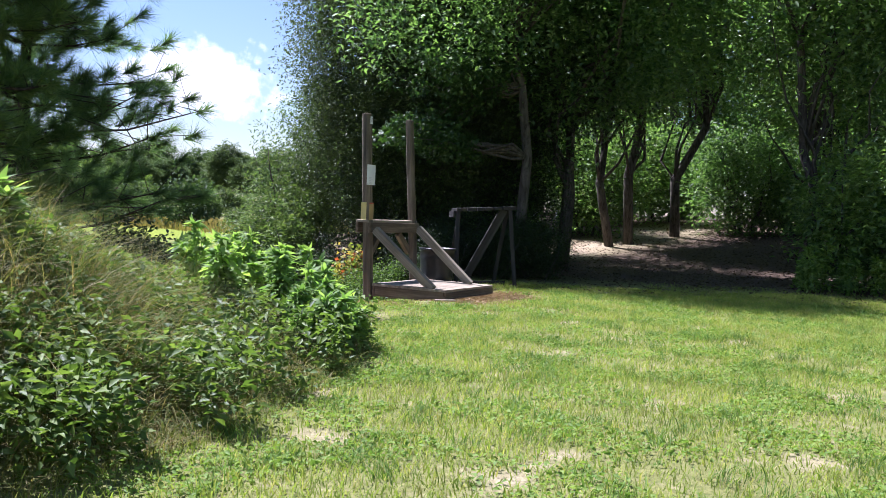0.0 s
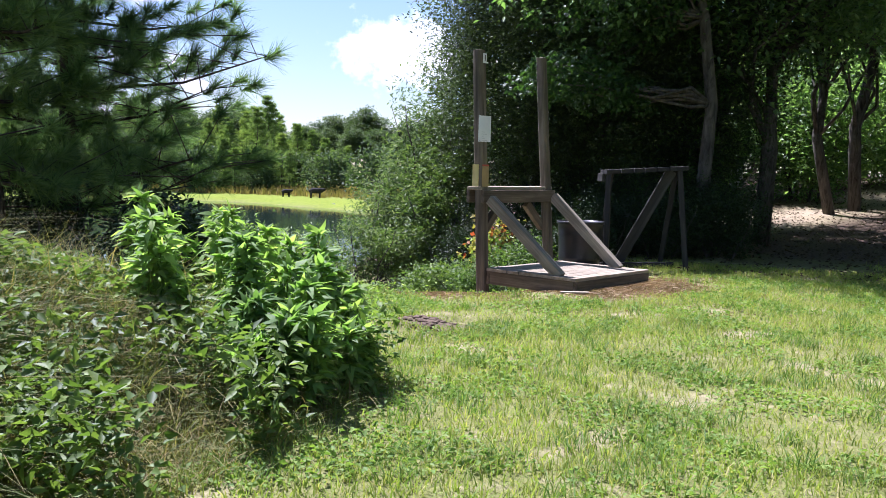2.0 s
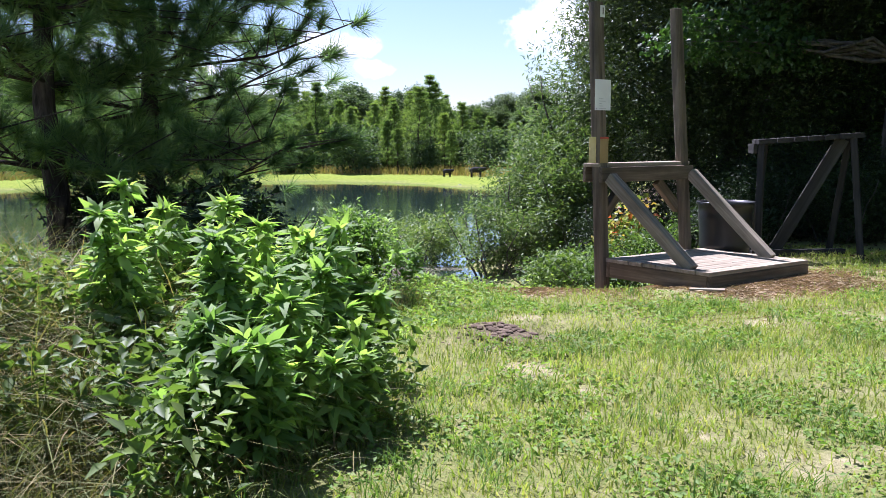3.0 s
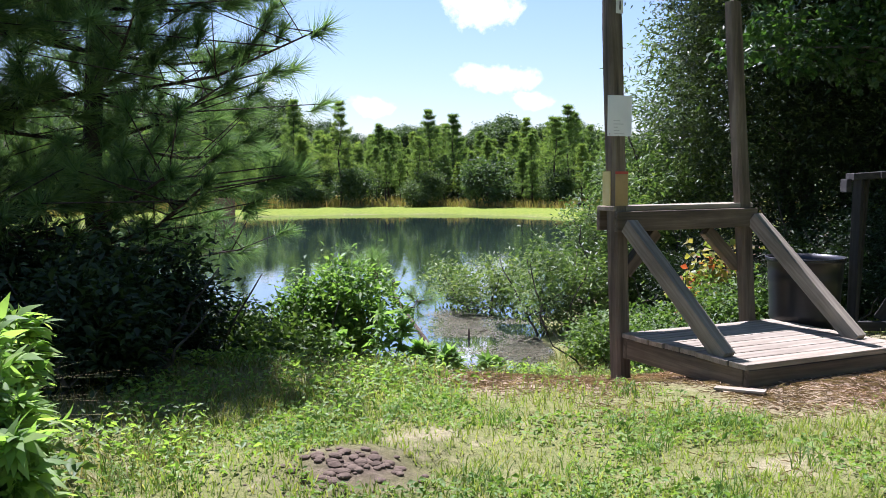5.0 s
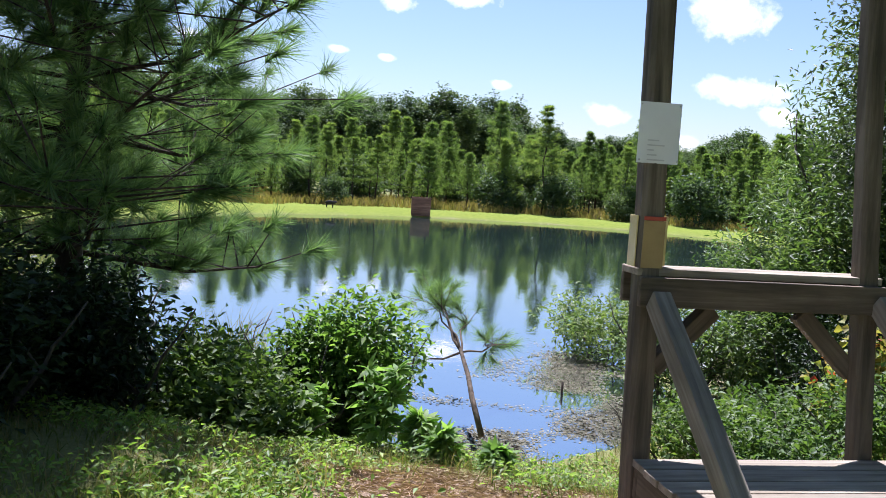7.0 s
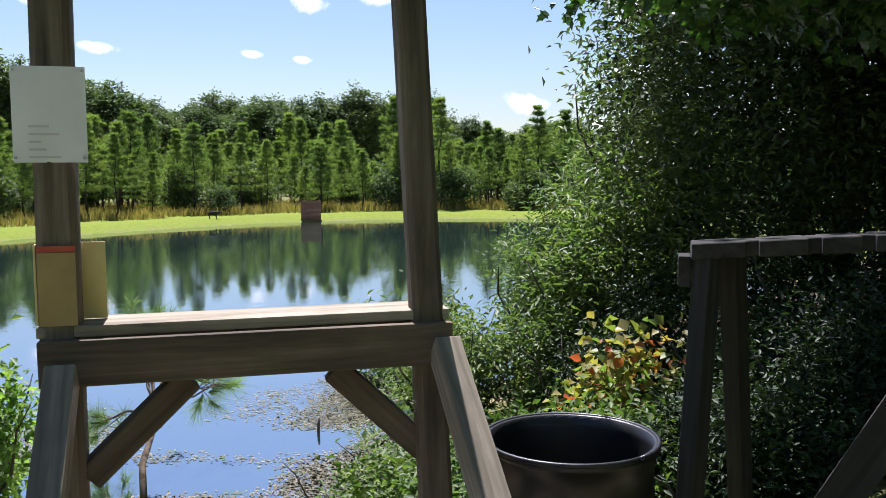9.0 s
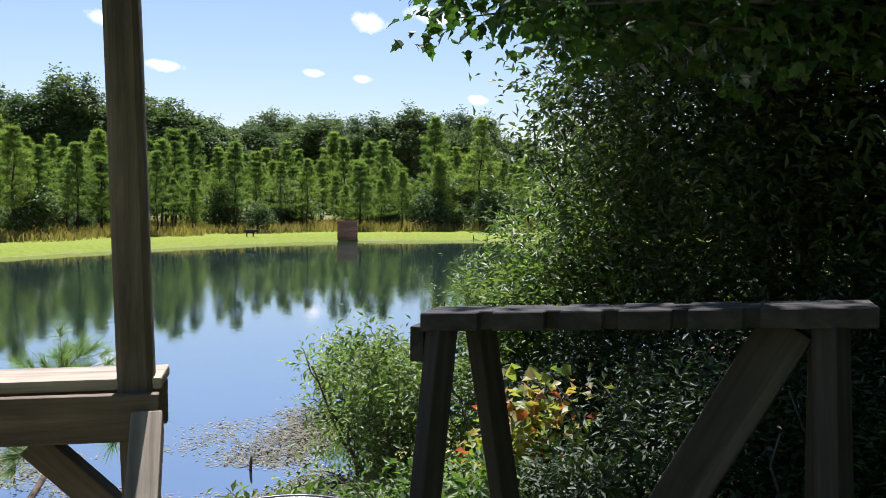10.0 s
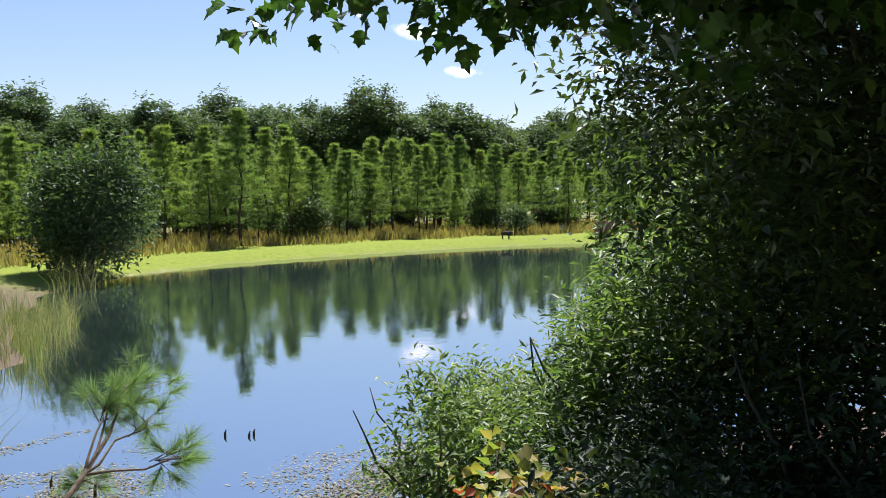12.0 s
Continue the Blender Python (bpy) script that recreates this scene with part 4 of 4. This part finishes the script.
for end, spread, count in (((-1.87, 0.65, 0.80), 0.24, 15), ((-1.55, 0.52, 0.74), 0.2, 10), ((-1.32, 1.1, 0.34), 0.15, 11), ((-1.79, 0.32, 0.05), 0.15, 9), ((-1.5, 0.85, 0.6), 0.18, 7)):
    e = Vector(end)
    w.add(wander(fork, e, 4, 0.07), [0.012, 0.010, 0.008, 0.006, 0.004], 5)
    for k in range(count):
        p = e + Vector(rng.normal(size=3)) * spread * 0.6
        q = fork.lerp(e, rng.uniform(0.6, 0.95))
        w.add([q, p], [0.004, 0.002], 4)
        tips.append(tuple(p))
        dirs.append(tuple(((p - q).normalized() + Vector((0, 0, 0.2))).normalized()))
mesh_object("trunk", w.v, w.f, M_TWIG, sap, True)
v, f = needles(np.array(tips), np.array(dirs), 0.19, 0.004, 110, 0.9)
mesh_object("crown", v, f, L_NEEDLE, sap)

# shrubs between mound and water
broadleaf("vine_shrub", -4.25, 9.45, 1.2, [((0, 0, 0.5), (0.5, 0.45, 0.5)), ((0.25, 0.25, 0.92), (0.26, 0.24, 0.28)), ((-0.2, -0.1, 0.85), (0.24, 0.24, 0.25)), ((0.05, 0.1, 1.15), (0.1, 0.1, 0.15))], 0.02, L_VINE, 230, 48, 0.07, 0.036, "sunlit vine-covered shrub on the bank", 0.11, stems=5, at=-0.88)
broadleaf("vine_shrub", -4.5, 8.5, 0.7, [((0, 0, 0.33), (0.65, 0.5, 0.32))], 0.015, L_CREEP, 70, 36, 0.07, 0.032, "low leafy shrub on the bank", 0.11, stems=4)
for x, y, h, m in ((-4.4, 8.5, 0.5, L_CREEP), (-3.7, 8.5, 0.4, L_CREEP)):
    broadleaf("bank_shrub", x, y, h, [((0, 0, h * 0.5), (0.5, 0.45, h * 0.5))], 0.012, m, 90, 36, 0.07, 0.038, "low leafy growth down the bank", 0.09, stems=4)
# the last three are added dark growth standing in for the pine's shadow
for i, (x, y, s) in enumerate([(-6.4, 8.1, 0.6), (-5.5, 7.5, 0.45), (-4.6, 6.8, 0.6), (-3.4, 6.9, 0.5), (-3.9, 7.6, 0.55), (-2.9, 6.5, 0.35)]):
    broadleaf("shade_shrub", x, y, 1.5 * s, [((0, 0, 0.75 * s), (0.6 * s, 0.55 * s, 0.75 * s))], 0.02, L_MYRTLE_SHADE, 120, 34, 0.075, 0.035, "shaded scrubby shrub under the pines", 0.14, stems=4)


def weed(x, y, h, label, z=None, leafl=0.085, n=64):
    """A tall broad-leaved weed: stem and pairs of toothed leaves."""
    h *= 0.68
    t = thing("tall_weed", (x, y, on_land(x, y) - 0.02 if z is None else z), label, "weed", "bank weeds")
    w = Woody()
    cs, outs = [], []
    tops = []
    for s in range(3):
        a = rng.uniform(0, 6.3)
        e = Vector((math.cos(a) * 0.16 * h, math.sin(a) * 0.16 * h, h * rng.uniform(0.75, 1.0)))
        path = wander((0.04 * math.cos(a), 0.04 * math.sin(a), 0), e, 5, 0.04)
        w.add(path, [0.009, 0.008, 0.007, 0.006, 0.004, 0.002], 6)
        for k in range(n):
            q = 0.12 + 0.88 * (k / n) ** 0.8
            j = min(4, int(q * 5))
            p = path[j].lerp(path[j + 1], q * 5 - j)
            b = rng.uniform(0, 6.3)
            o = Vector((math.cos(b), math.sin(b), 0.35 * q))
            reach = (0.22 * (1 - q) + 0.05) * h
            cs.append(tuple(p + o * reach * rng.uniform(0.1, 1)))
            outs.append(tuple(o))
        for k in range(7):
            b = rng.uniform(0, 6.3)
            cs.append(tuple(e))
            outs.append((math.cos(b), math.sin(b), 0.5))
    mesh_object("stem", w.v, w.f, L_VINE, t, True)
    cs, outs = np.array(cs), np.array(outs)
    cs = np.repeat(cs, 3, 0)
    outs = np.repeat(outs, 3, 0) + rng.normal(size=(len(cs), 3)) * 0.45
    v, f = strips(cs, leafl * 1.1, leafl * 0.42, LANCE, out=unit(outs), outw=2.2, droop=0.05, curl=0.35)
    mesh_object("foliage", v, f, L_WEED, t)
    return t


WL = "bright green broad-leaved tall weed at the mound's edge"
for x, y, h in [(-0.40, 3.75, 0.8), (-0.32, 4.15, 0.62), (-0.62, 4.10, 0.95), (-0.92, 4.00, 1.1), (-0.77, 4.45, 1.05), (-1.17, 4.45, 1.2), (-1.07, 4.90, 1.15), (-1.42, 4.70, 1.25), (-1.57, 5.15, 1.1), (-0.77, 4.85, 0.8), (-1.27, 3.95, 1.2), (-1.92, 4.80, 1.15), (-1.72, 4.40, 1.3), (-0.57, 3.55, 0.55), (-0.45, 3.95, 0.6), (-0.5, 4.35, 0.7), (-0.75, 3.75, 0.75)]:
    weed(x + 0.1, y + 0.3, h, WL)
for x, y, h in [(-3.20, 9.25, 0.95), (-3.05, 9.45, 0.5), (-2.75, 9.45, 0.32), (-3.55, 8.95, 0.6), (-2.5, 9.7, 0.25), (-4.45, 8.20, 0.5)]:
    weed(x, y, h, "leafy bright weed at the top of the bank", leafl=0.11, n=22)
for x, y, h in [(5.77, 13.39, 1.15), (6.09, 13.73, 1.3), (6.42, 13.37, 1.0), (6.61, 14.1, 1.3), (5.94, 14.22, 0.9), (7.03, 13.65, 1.1)]:
    weed(x, y, h, "leafy tall weed at the lawn's far edge")
weed(-1.35, 1.05, 0.75, "leafy weed among the mound grass", leafl=0.13)
weed(-1.9, 2.3, 0.7, "leafy weed among the mound grass", leafl=0.13)

# ---- grass ----


def scatter(n, x0, x1, y0, y1, keep):
    x, y = rng.uniform(x0, x1, n), rng.uniform(y0, y1, n)
    k = keep(x, y)
    x, y = x[k], y[k]
    return np.stack([x, y, land(x, y)], 1)


def patchy(x, y, s=1.0):
    return 0.5 + 0.25 * (np.sin(2.1 * s * x + 1.3 * np.sin(1.7 * s * y)) + np.sin(2.7 * s * y + 1.9 * np.sin(1.1 * s * x + 2)))


def mound_edge(x, y):
    """Above 0 on the lawn's side of the mound's foot."""
    ex = np.interp(y, [-3, 0, 0.9, 1.9, 3.6, 4.3, 4.8, 5.4, 5.8, 6.4, 7.5, 8.5, 9.5, 11.5], [-1.8, -0.95, -0.65, -0.31, -0.16, -0.14, -0.25, -0.75, -1.2, -1.7, -2.0, -1.8, -1.6, -1.6])
    return x - ex


def lawn_keep(x, y):
    on_deck = (np.hypot(x + 0.35, y - 9.75) + 0.35 * np.sin(3.1 * x + 1) * np.sin(2.7 * y) < rng.uniform(1.05, 1.75, len(x)))
    shade = sm((y - 12.0) / 2.5)
    return (mound_edge(x, y) > -0.1) & ~on_deck & (rng.random(len(x)) > shade) & (rng.random(len(x)) < 0.45 + 0.8 * patchy(x, y, 1.4)) & (rng.random(len(x)) > bare(x, y) * 0.7) & (np.hypot(x + 0.58, y - 6.55) > 0.28) & (rng.random(len(x)) > 0.97 * straw(x, y))


g1 = scatter(260000, -2.2, 6.5, -0.6, 12.5, lawn_keep)
g2 = scatter(60000, 3, 10, 6, 15, lawn_keep)
gr = np.concatenate([g1, g2])
v, f = blades(gr, 0.045 + 0.03 * patchy(gr[:, 0], gr[:, 1], 0.8), 0.0065, 0.8, 2)
tagged(mesh_object("lawn_grass", v, f, L_GRASS), "short mown sunlit lawn grass", "grass", kind="stuff")
tf = scatter(900, -1.6, 6.0, -0.4, 11.0, lawn_keep)
tf = np.repeat(tf, 34, 0)
tf[:, :2] += rng.normal(size=(len(tf), 2)) * 0.05
tf[:, 2] = land(tf[:, 0], tf[:, 1])
v, f = blades(tf, 0.1, 0.0055, 1.0, 3)
tagged(mesh_object("lawn_tufts", v, f, L_CLOVER), "darker tufts of coarse grass in the lawn", "grass", kind="stuff")
cl = scatter(130000, -2.2, 6.0, -0.6, 11.0, lambda x, y: lawn_keep(x, y) & (patchy(x + 3, y + 1, 2.2) > 0.5))
cl[:, 2] += rng.uniform(0.01, 0.04, len(cl))
v, f = leaves(cl, 0.032, 0.02, 0.75)
tagged(mesh_object("lawn_clover", v, f, L_CLOVER), "small broad leaves of clover in the lawn", "clover", kind="stuff")


def mound_keep(x, y):
    return (mound_edge(x, y) < 0.08) & (y < 5.0)


tg = scatter(75000, -5.5, -0.1, -2.2, 5.0, mound_keep)
tall = np.clip((0.1 - mound_edge(tg[:, 0], tg[:, 1])) / 0.9, 0.28, 1)
v, f = blades(tg, tall * (0.40 + 0.22 * patchy(tg[:, 0], tg[:, 1], 1.2)), 0.0065, 1.35, 4)
tagged(mesh_object("tall_grass", v, f, L_TALL), "long tangled grass on the mound", "tall grass", kind="stuff")
tl = scatter(75000, -5, -0.1, -1.8, 5.4, lambda x, y: (mound_edge(x, y) < 0.12) & (patchy(x, y, 2.5) > 0.42))
tl[:, 2] += rng.uniform(0.02, 0.42, len(tl))
v, f = leaves(tl, 0.07, 0.034, 0.55)
tagged(mesh_object("mound_creeper", v, f, L_CREEP), "small-leaved creeper through the mound grass", "creeper", kind="stuff")
bk = scatter(80000, -7.5, -1.0, 5.0, 12.5, lambda x, y: (mound_edge(x, y) < 0.25) & (shore_distance(x, y) > 0.05) & (rng.random(len(x)) < 0.45 * (1 - straw(x, y))))
v, f = blades(bk, 0.12, 0.0065, 0.9, 3)
tagged(mesh_object("bank_grass", v, f, L_TALL), "loose grass on the pond bank", "grass", kind="stuff")
bc2 = scatter(34000, -6.5, -0.9, 5.2, 11.2, lambda x, y: (mound_edge(x, y) < 0.7) & (shore_distance(x, y) > 0.1) & (rng.random(len(x)) > straw(x, y)) & (patchy(x + 1, y, 2.3) > 0.4))
bc2[:, 2] += rng.uniform(0.01, 0.12, len(bc2))
v, f = leaves(bc2, 0.04, 0.02, 0.6)
tagged(mesh_object("bank_creeper", v, f, L_VINE), "leafy low ground cover on the pond bank", "ground cover", kind="stuff")
st = scatter(90000, -3.0, 2.0, 7.4, 12.2, lambda x, y: rng.random(len(x)) < straw(x, y) + 0.04)
st[:, 2] += rng.uniform(0.002, 0.015, len(st))
v, f = leaves(st, 0.075, 0.0035, 0.97)
tagged(mesh_object("pine_straw", v, f, L_STRAW), "fallen reddish pine straw round the stand", "pine straw", kind="stuff")
lt = scatter(16000, -1, 13, 11.5, 32, lambda x, y: shore_distance(x, y) > 1)
lt[:, 2] += rng.uniform(0.005, 0.03, len(lt))
v, f = leaves(lt, 0.06, 0.035, 0.9)
tagged(mesh_object("leaf_litter", v, f, L_LITTER), "dry brown leaf litter on the track", "leaf litter", kind="stuff")
# reeds and dead stems
for nm, x0, x1, y0, y1, n, h in (("reed_bed", -7.2, -5.4, 8.9, 10.0, 260, 0.8), ("reed_bed", -19.0, -12.5, 7.4, 9.5, 1500, 0.7), ("reed_bed", -26.5, -22.5, 7.9, 9.3, 260, 1.0)):
    rb = scatter(n, x0, x1, y0, y1, lambda x, y: shore_distance(x, y) > -0.9)
    rb[:, 2] = np.maximum(rb[:, 2], WATER - 0.05)
    v, f = blades(rb, h, 0.012, 0.5, 3)
    tagged(mesh_object(nm, v, f, L_REED), "thin reeds at the water's edge", "reeds", kind="stuff")

# floating scum and drowned stubs
sc = rng.uniform((-8.5, 9.6), (-3.4, 14.2), (110000, 2))
sd = shore_distance(sc[:, 0], sc[:, 1])
sp = 0.5 + 0.5 * np.sin(2.4 * sc[:, 0] + 1.5 * np.sin(1.9 * sc[:, 1])) * np.sin(2.2 * sc[:, 1] + np.sin(3.1 * sc[:, 0]))
sc = sc[(sd < 0.1) & (rng.random(len(sc)) < sm((2.2 + sd) / 2.0) * sm((sp - 0.35) / 0.5))]
sc = np.concatenate([sc, np.full((len(sc), 1), WATER + 0.006)], 1)
v, f = leaves(sc, 0.034, 0.024, 1.0, fold=0.0)
v[:, 2] = WATER + 0.006
L_SCUM = leaf_material("floating scum", [(0.10, 0.10, 0.05), (0.2, 0.17, 0.10), (0.28, 0.25, 0.18)], 0.05, 0.7, 0.2)
tagged(mesh_object("algae_scum", v, f, L_SCUM), "pale floating algae scum along the shore", "algae", kind="stuff")
for x, y, h in ((-7.74, 12.29, 0.06), (-7.7, 12.24, 0.05), (-7.8, 12.0, 0.06), (-6.2, 10.9, 0.14), (-6.6, 10.5, 0.10), (-5.2, 12.6, 0.12)):
    s = thing("dead_stub", (x, y, WATER - 0.3), "dark dead stub sticking out of the water", "stub", "drowned stubs")
    vs, fs = tube([(0, 0, 0), (0.01, 0.005, 0.3 + h * 0.6), (0.0, 0.015, 0.3 + h)], [0.016, 0.013, 0.009], 6)
    mesh_object("stem", vs, fs, M_PINEBARK, s, True)
for i, (x, y, ln, a) in enumerate(((-5.9, 9.6, 0.9, 0.6), (-6.4, 9.5, 0.8, 2.2), (-6.2, 9.2, 1.0, 1.3), (-5.6, 9.9, 0.7, 0.2))):
    s = thing("dead_branch", (x, y, on_land(x, y) - 0.02), "bare dead branch leaning over the water's edge", "branch", "dead branches")
    w = Woody()
    e = Vector((math.cos(a) * ln * 0.5, math.sin(a) * ln * 0.5, ln * 0.8))
    p = wander((0, 0, 0), e, 5, 0.08)
    w.add(p, [0.014, 0.012, 0.010, 0.008, 0.006, 0.003], 6)
    for k in (2, 3, 4):
        w.add([p[k], p[k] + Vector(rng.normal(size=3)) * 0.16 + Vector((0, 0, 0.1))], [0.006, 0.002], 5)
    mesh_object("limb", w.v, w.f, M_TWIG, s, True)

# dug hole with loose soil
hole = thing("dug_soil", (-0.6, 6.45, on_land(-0.6, 6.45)), "heap of loose dark soil beside a small dug hole", "soil heap")
for k in range(80):
    bm = bmesh.new()
    r = rng.uniform(0.008, 0.027)
    g = bmesh.ops.create_icosphere(bm, subdivisions=2, radius=r)["verts"]
    o = Vector((rng.normal() * 0.12, rng.normal() * 0.13, 0))
    o.z = on_land(-0.6 + o.x, 6.45 + o.y) - hole.location.z + r * 0.15
    for q in g:
        c = q.co.copy()
        q.co = Vector((c.x * 1.2, c.y, c.z * 0.5)) * (1 + 0.5 * noise.noise(c * 22 + o * 9)) + o
    part("clod", bm, M_DARKSOIL, hole)

# ---- far bank ----
def polar(yaw, d):
    return 1.8 - d * math.sin(radians(yaw)), 9.5 + d * math.cos(radians(yaw))


def from_shore(x, y):
    return float(shore_distance(np.array([x]), np.array([y]))[0])


spots = []
for i in range(310):
    for tries in range(40):
        yaw = rng.uniform(16, 106)
        x, y = polar(yaw, rng.uniform(38, 80) if yaw > 36 else rng.uniform(62, 90))
        s = from_shore(x, y)
        if 5.5 < s < 26 and all((x - p[0]) ** 2 + (y - p[1]) ** 2 > 1.7 for p in spots):
            spots.append((x, y))
            break
pine_kinds = []
for i, (x, y) in enumerate(spots):
    k = i % 6
    hh = (4.4, 5.2, 6.0, 4.8, 5.5, 6.5)[k]
    if len(pine_kinds) <= k:
        pine_kinds.append(pine("young_pine", x, y, hh, 0.075, 0.24 + 0.06 * (k % 3), 1.45, 9, 4, 8, 0.3, 0.028, 24, L_FARPINE, "young plantation pine beyond the pond", "plantation pines", droop=0.14, spread=1.3, taper=0.85))
    else:
        q = rng.uniform(0.45, 0.98)
        c = copy_thing(pine_kinds[k], Matrix.Translation((x, y, on_land(x, y) - 0.03)) @ pose(0, 0, 0, 0, 0, rng.uniform(0, 360)))
        c.scale = (q * 1.08, q * 1.08, q)
far_bush = None
for i in range(150):
    x, y = polar(16 + 90 * (i + rng.uniform(0, 1)) / 150, rng.uniform(42, 84))
    if not 3.8 < from_shore(x, y) < 32:
        continue
    q = rng.uniform(0.5, 1.35)
    if far_bush is None:
        far_bush = broadleaf("far_shrub", x, y, 2.2, [((0, 0, 1.0), (1.15, 1.15, 1.0)), ((0.5, 0.3, 1.6), (0.6, 0.6, 0.6))], 0.03, L_FAROAK, 90, 30, 0.2, 0.1, "dark rounded shrub below the pines", 0.2, stems=3, group="far bank shrubs")
    else:
        c = copy_thing(far_bush, Matrix.Translation((x, y, on_land(x, y))) @ pose(0, 0, 0, 0, 0, 77 * i))
        c.scale = (q, q, q)
broadleaf("bank_willow_shrub", -26.8, 8.5, 4.4, [((0, 0, 2.2), (1.7, 1.7, 1.6)), ((0.3, 0.7, 3.5), (0.8, 0.8, 0.8)), ((-0.2, -0.7, 3.1), (0.9, 0.8, 0.9)), ((-0.3, 0, 1.1), (1.5, 1.7, 0.9)), ((0.3, 1.5, 2.2), (0.7, 0.6, 0.9))], 0.06, L_FAROAK, 330, 34, 0.2, 0.085, "big dark bushy shrub at the pond corner", 0.26, stems=6)
hw = []
for i in range(300):
    yaw = 8 + 112 * ((i + rng.uniform(0, 1)) / 300) ** 0.7
    d = rng.uniform(195, 250) if yaw > 52 else rng.uniform(240, 340)
    x, y = polar(yaw, d)
    k = i % 4
    h = (12.5, 14, 15.5, 13)[k]
    if len(hw) <= k:
        hw.append(broadleaf("far_hardwood", x, y, h, [((0, 0, h * 0.5), (4.4, 4.4, h * 0.36)), ((1.4 - k * 1.0, 0, h * 0.8), (2.4, 2.4, h * 0.16)), ((-1.8, 1.0, h * 0.62), (2.6, 2.6, 2.4))], 0.3, L_FAROAK, 420, 44, 0.36, 0.22,
                            "tall dark hardwood beyond the pine plantation", 0.34, group="far woods"))
        hw[k].scale = (1.8, 1.8, 1.3)
    else:
        q = rng.uniform(0.5, 0.92) * (1.0 if yaw < 50 else 1.05 if yaw < 72 else 1.22)
        c = copy_thing(hw[k], Matrix.Translation((x, y, on_land(x, y) - 0.2)) @ pose(0, 0, 0, 0, 0, 83 * i))
        c.scale = (q * 2.2, q * 2.2, q * 1.55)
mg = scatter(120000, -66, -6, 4, 62, lambda x, y: (shore_distance(x, y) > 3.2 + 1.6 * patchy(x, y, 0.4)) & (shore_distance(x, y) < 16))
v, f = blades(mg, 0.5, 0.05, 0.5, 2)
tagged(mesh_object("meadow_grass", v, f, L_STRAWGRASS), "tall dry meadow grass along the far bank", "meadow grass", kind="stuff")

# ---- clouds ----
m_cloud = bpy.data.materials.new("cloud")
m_cloud.use_nodes = True
nt = m_cloud.node_tree
nt.nodes.remove(nt.nodes["Principled BSDF"])
tc = nt.nodes.new("ShaderNodeTexCoord")
ob_n = noise_tex(nt, 0.022, 7, 0.6)
ln = nt.nodes.new("ShaderNodeVectorMath")
ln.operation = "LENGTH"
mpn = nt.nodes.new("ShaderNodeMapping")
mpn.inputs["Location"].default_value, mpn.inputs["Scale"].default_value = (-1, -1, 0), (2, 2, 0)
nt.links.new(tc.outputs["Generated"], mpn.inputs[0])
nt.links.new(mpn.outputs[0], ln.inputs[0])
sub = nt.nodes.new("ShaderNodeMath")
sub.operation = "MULTIPLY_ADD"
nt.links.new(ln.outputs["Value"], sub.inputs[0])
sub.inputs[1].default_value = -0.55
nt.links.new(ob_n, sub.inputs[2])
alpha = ramp(nt, sub.outputs[0], [(0.06, (0, 0, 0)), (0.42, (1, 1, 1))])
em = nt.nodes.new("ShaderNodeEmission")
em.inputs[0].default_value, em.inputs[1].default_value = (1, 0.99, 0.98, 1), 0.72
tr = nt.nodes.new("ShaderNodeBsdfTransparent")
ms = nt.nodes.new("ShaderNodeMixShader")
nt.links.new(alpha, ms.inputs[0])
nt.links.new(tr.outputs[0], ms.inputs[1])
nt.links.new(em.outputs[0], ms.inputs[2])
nt.links.new(ms.outputs[0], nt.nodes["Material Output"].inputs[0])
for i, (x, y, z, wd, ht) in enumerate([(-937, 1174, 167, 190, 52), (-884, 1215, 130, 90, 36), (-1086, 1038, 121, 95, 40), (-993, 1127, 83, 60, 26), (-1303, 748, 288, 80, 40), (-1243, 843, 300, 130, 36),
                                       (-957, 1161, 289, 170, 100), (-1455, 370, 272, 105, 30), (-1434, 445, 204, 80, 22), (-1347, 667, 201, 52, 16), (-1309, 739, 193, 44, 16), (-575, 1384, 193, 330, 150), (-1200, 900, 160, 50, 20)]):
    bm = bmesh.new()
    bmesh.ops.create_grid(bm, x_segments=2, y_segments=2, size=0.5)
    bmesh.ops.scale(bm, vec=(wd * 1.02, ht * 1.15, 1), verts=bm.verts)
    me = bpy.data.meshes.new("cloud")
    bm.to_mesh(me)
    bm.free()
    me.materials.append(m_cloud)
    c = new("cloud", me)
    c.matrix_world = look((x, y, z), (x * 2, y * 2, z), 0)
    tagged(c, "small white fair-weather cumulus cloud", "cloud", "clouds", "backdrop")
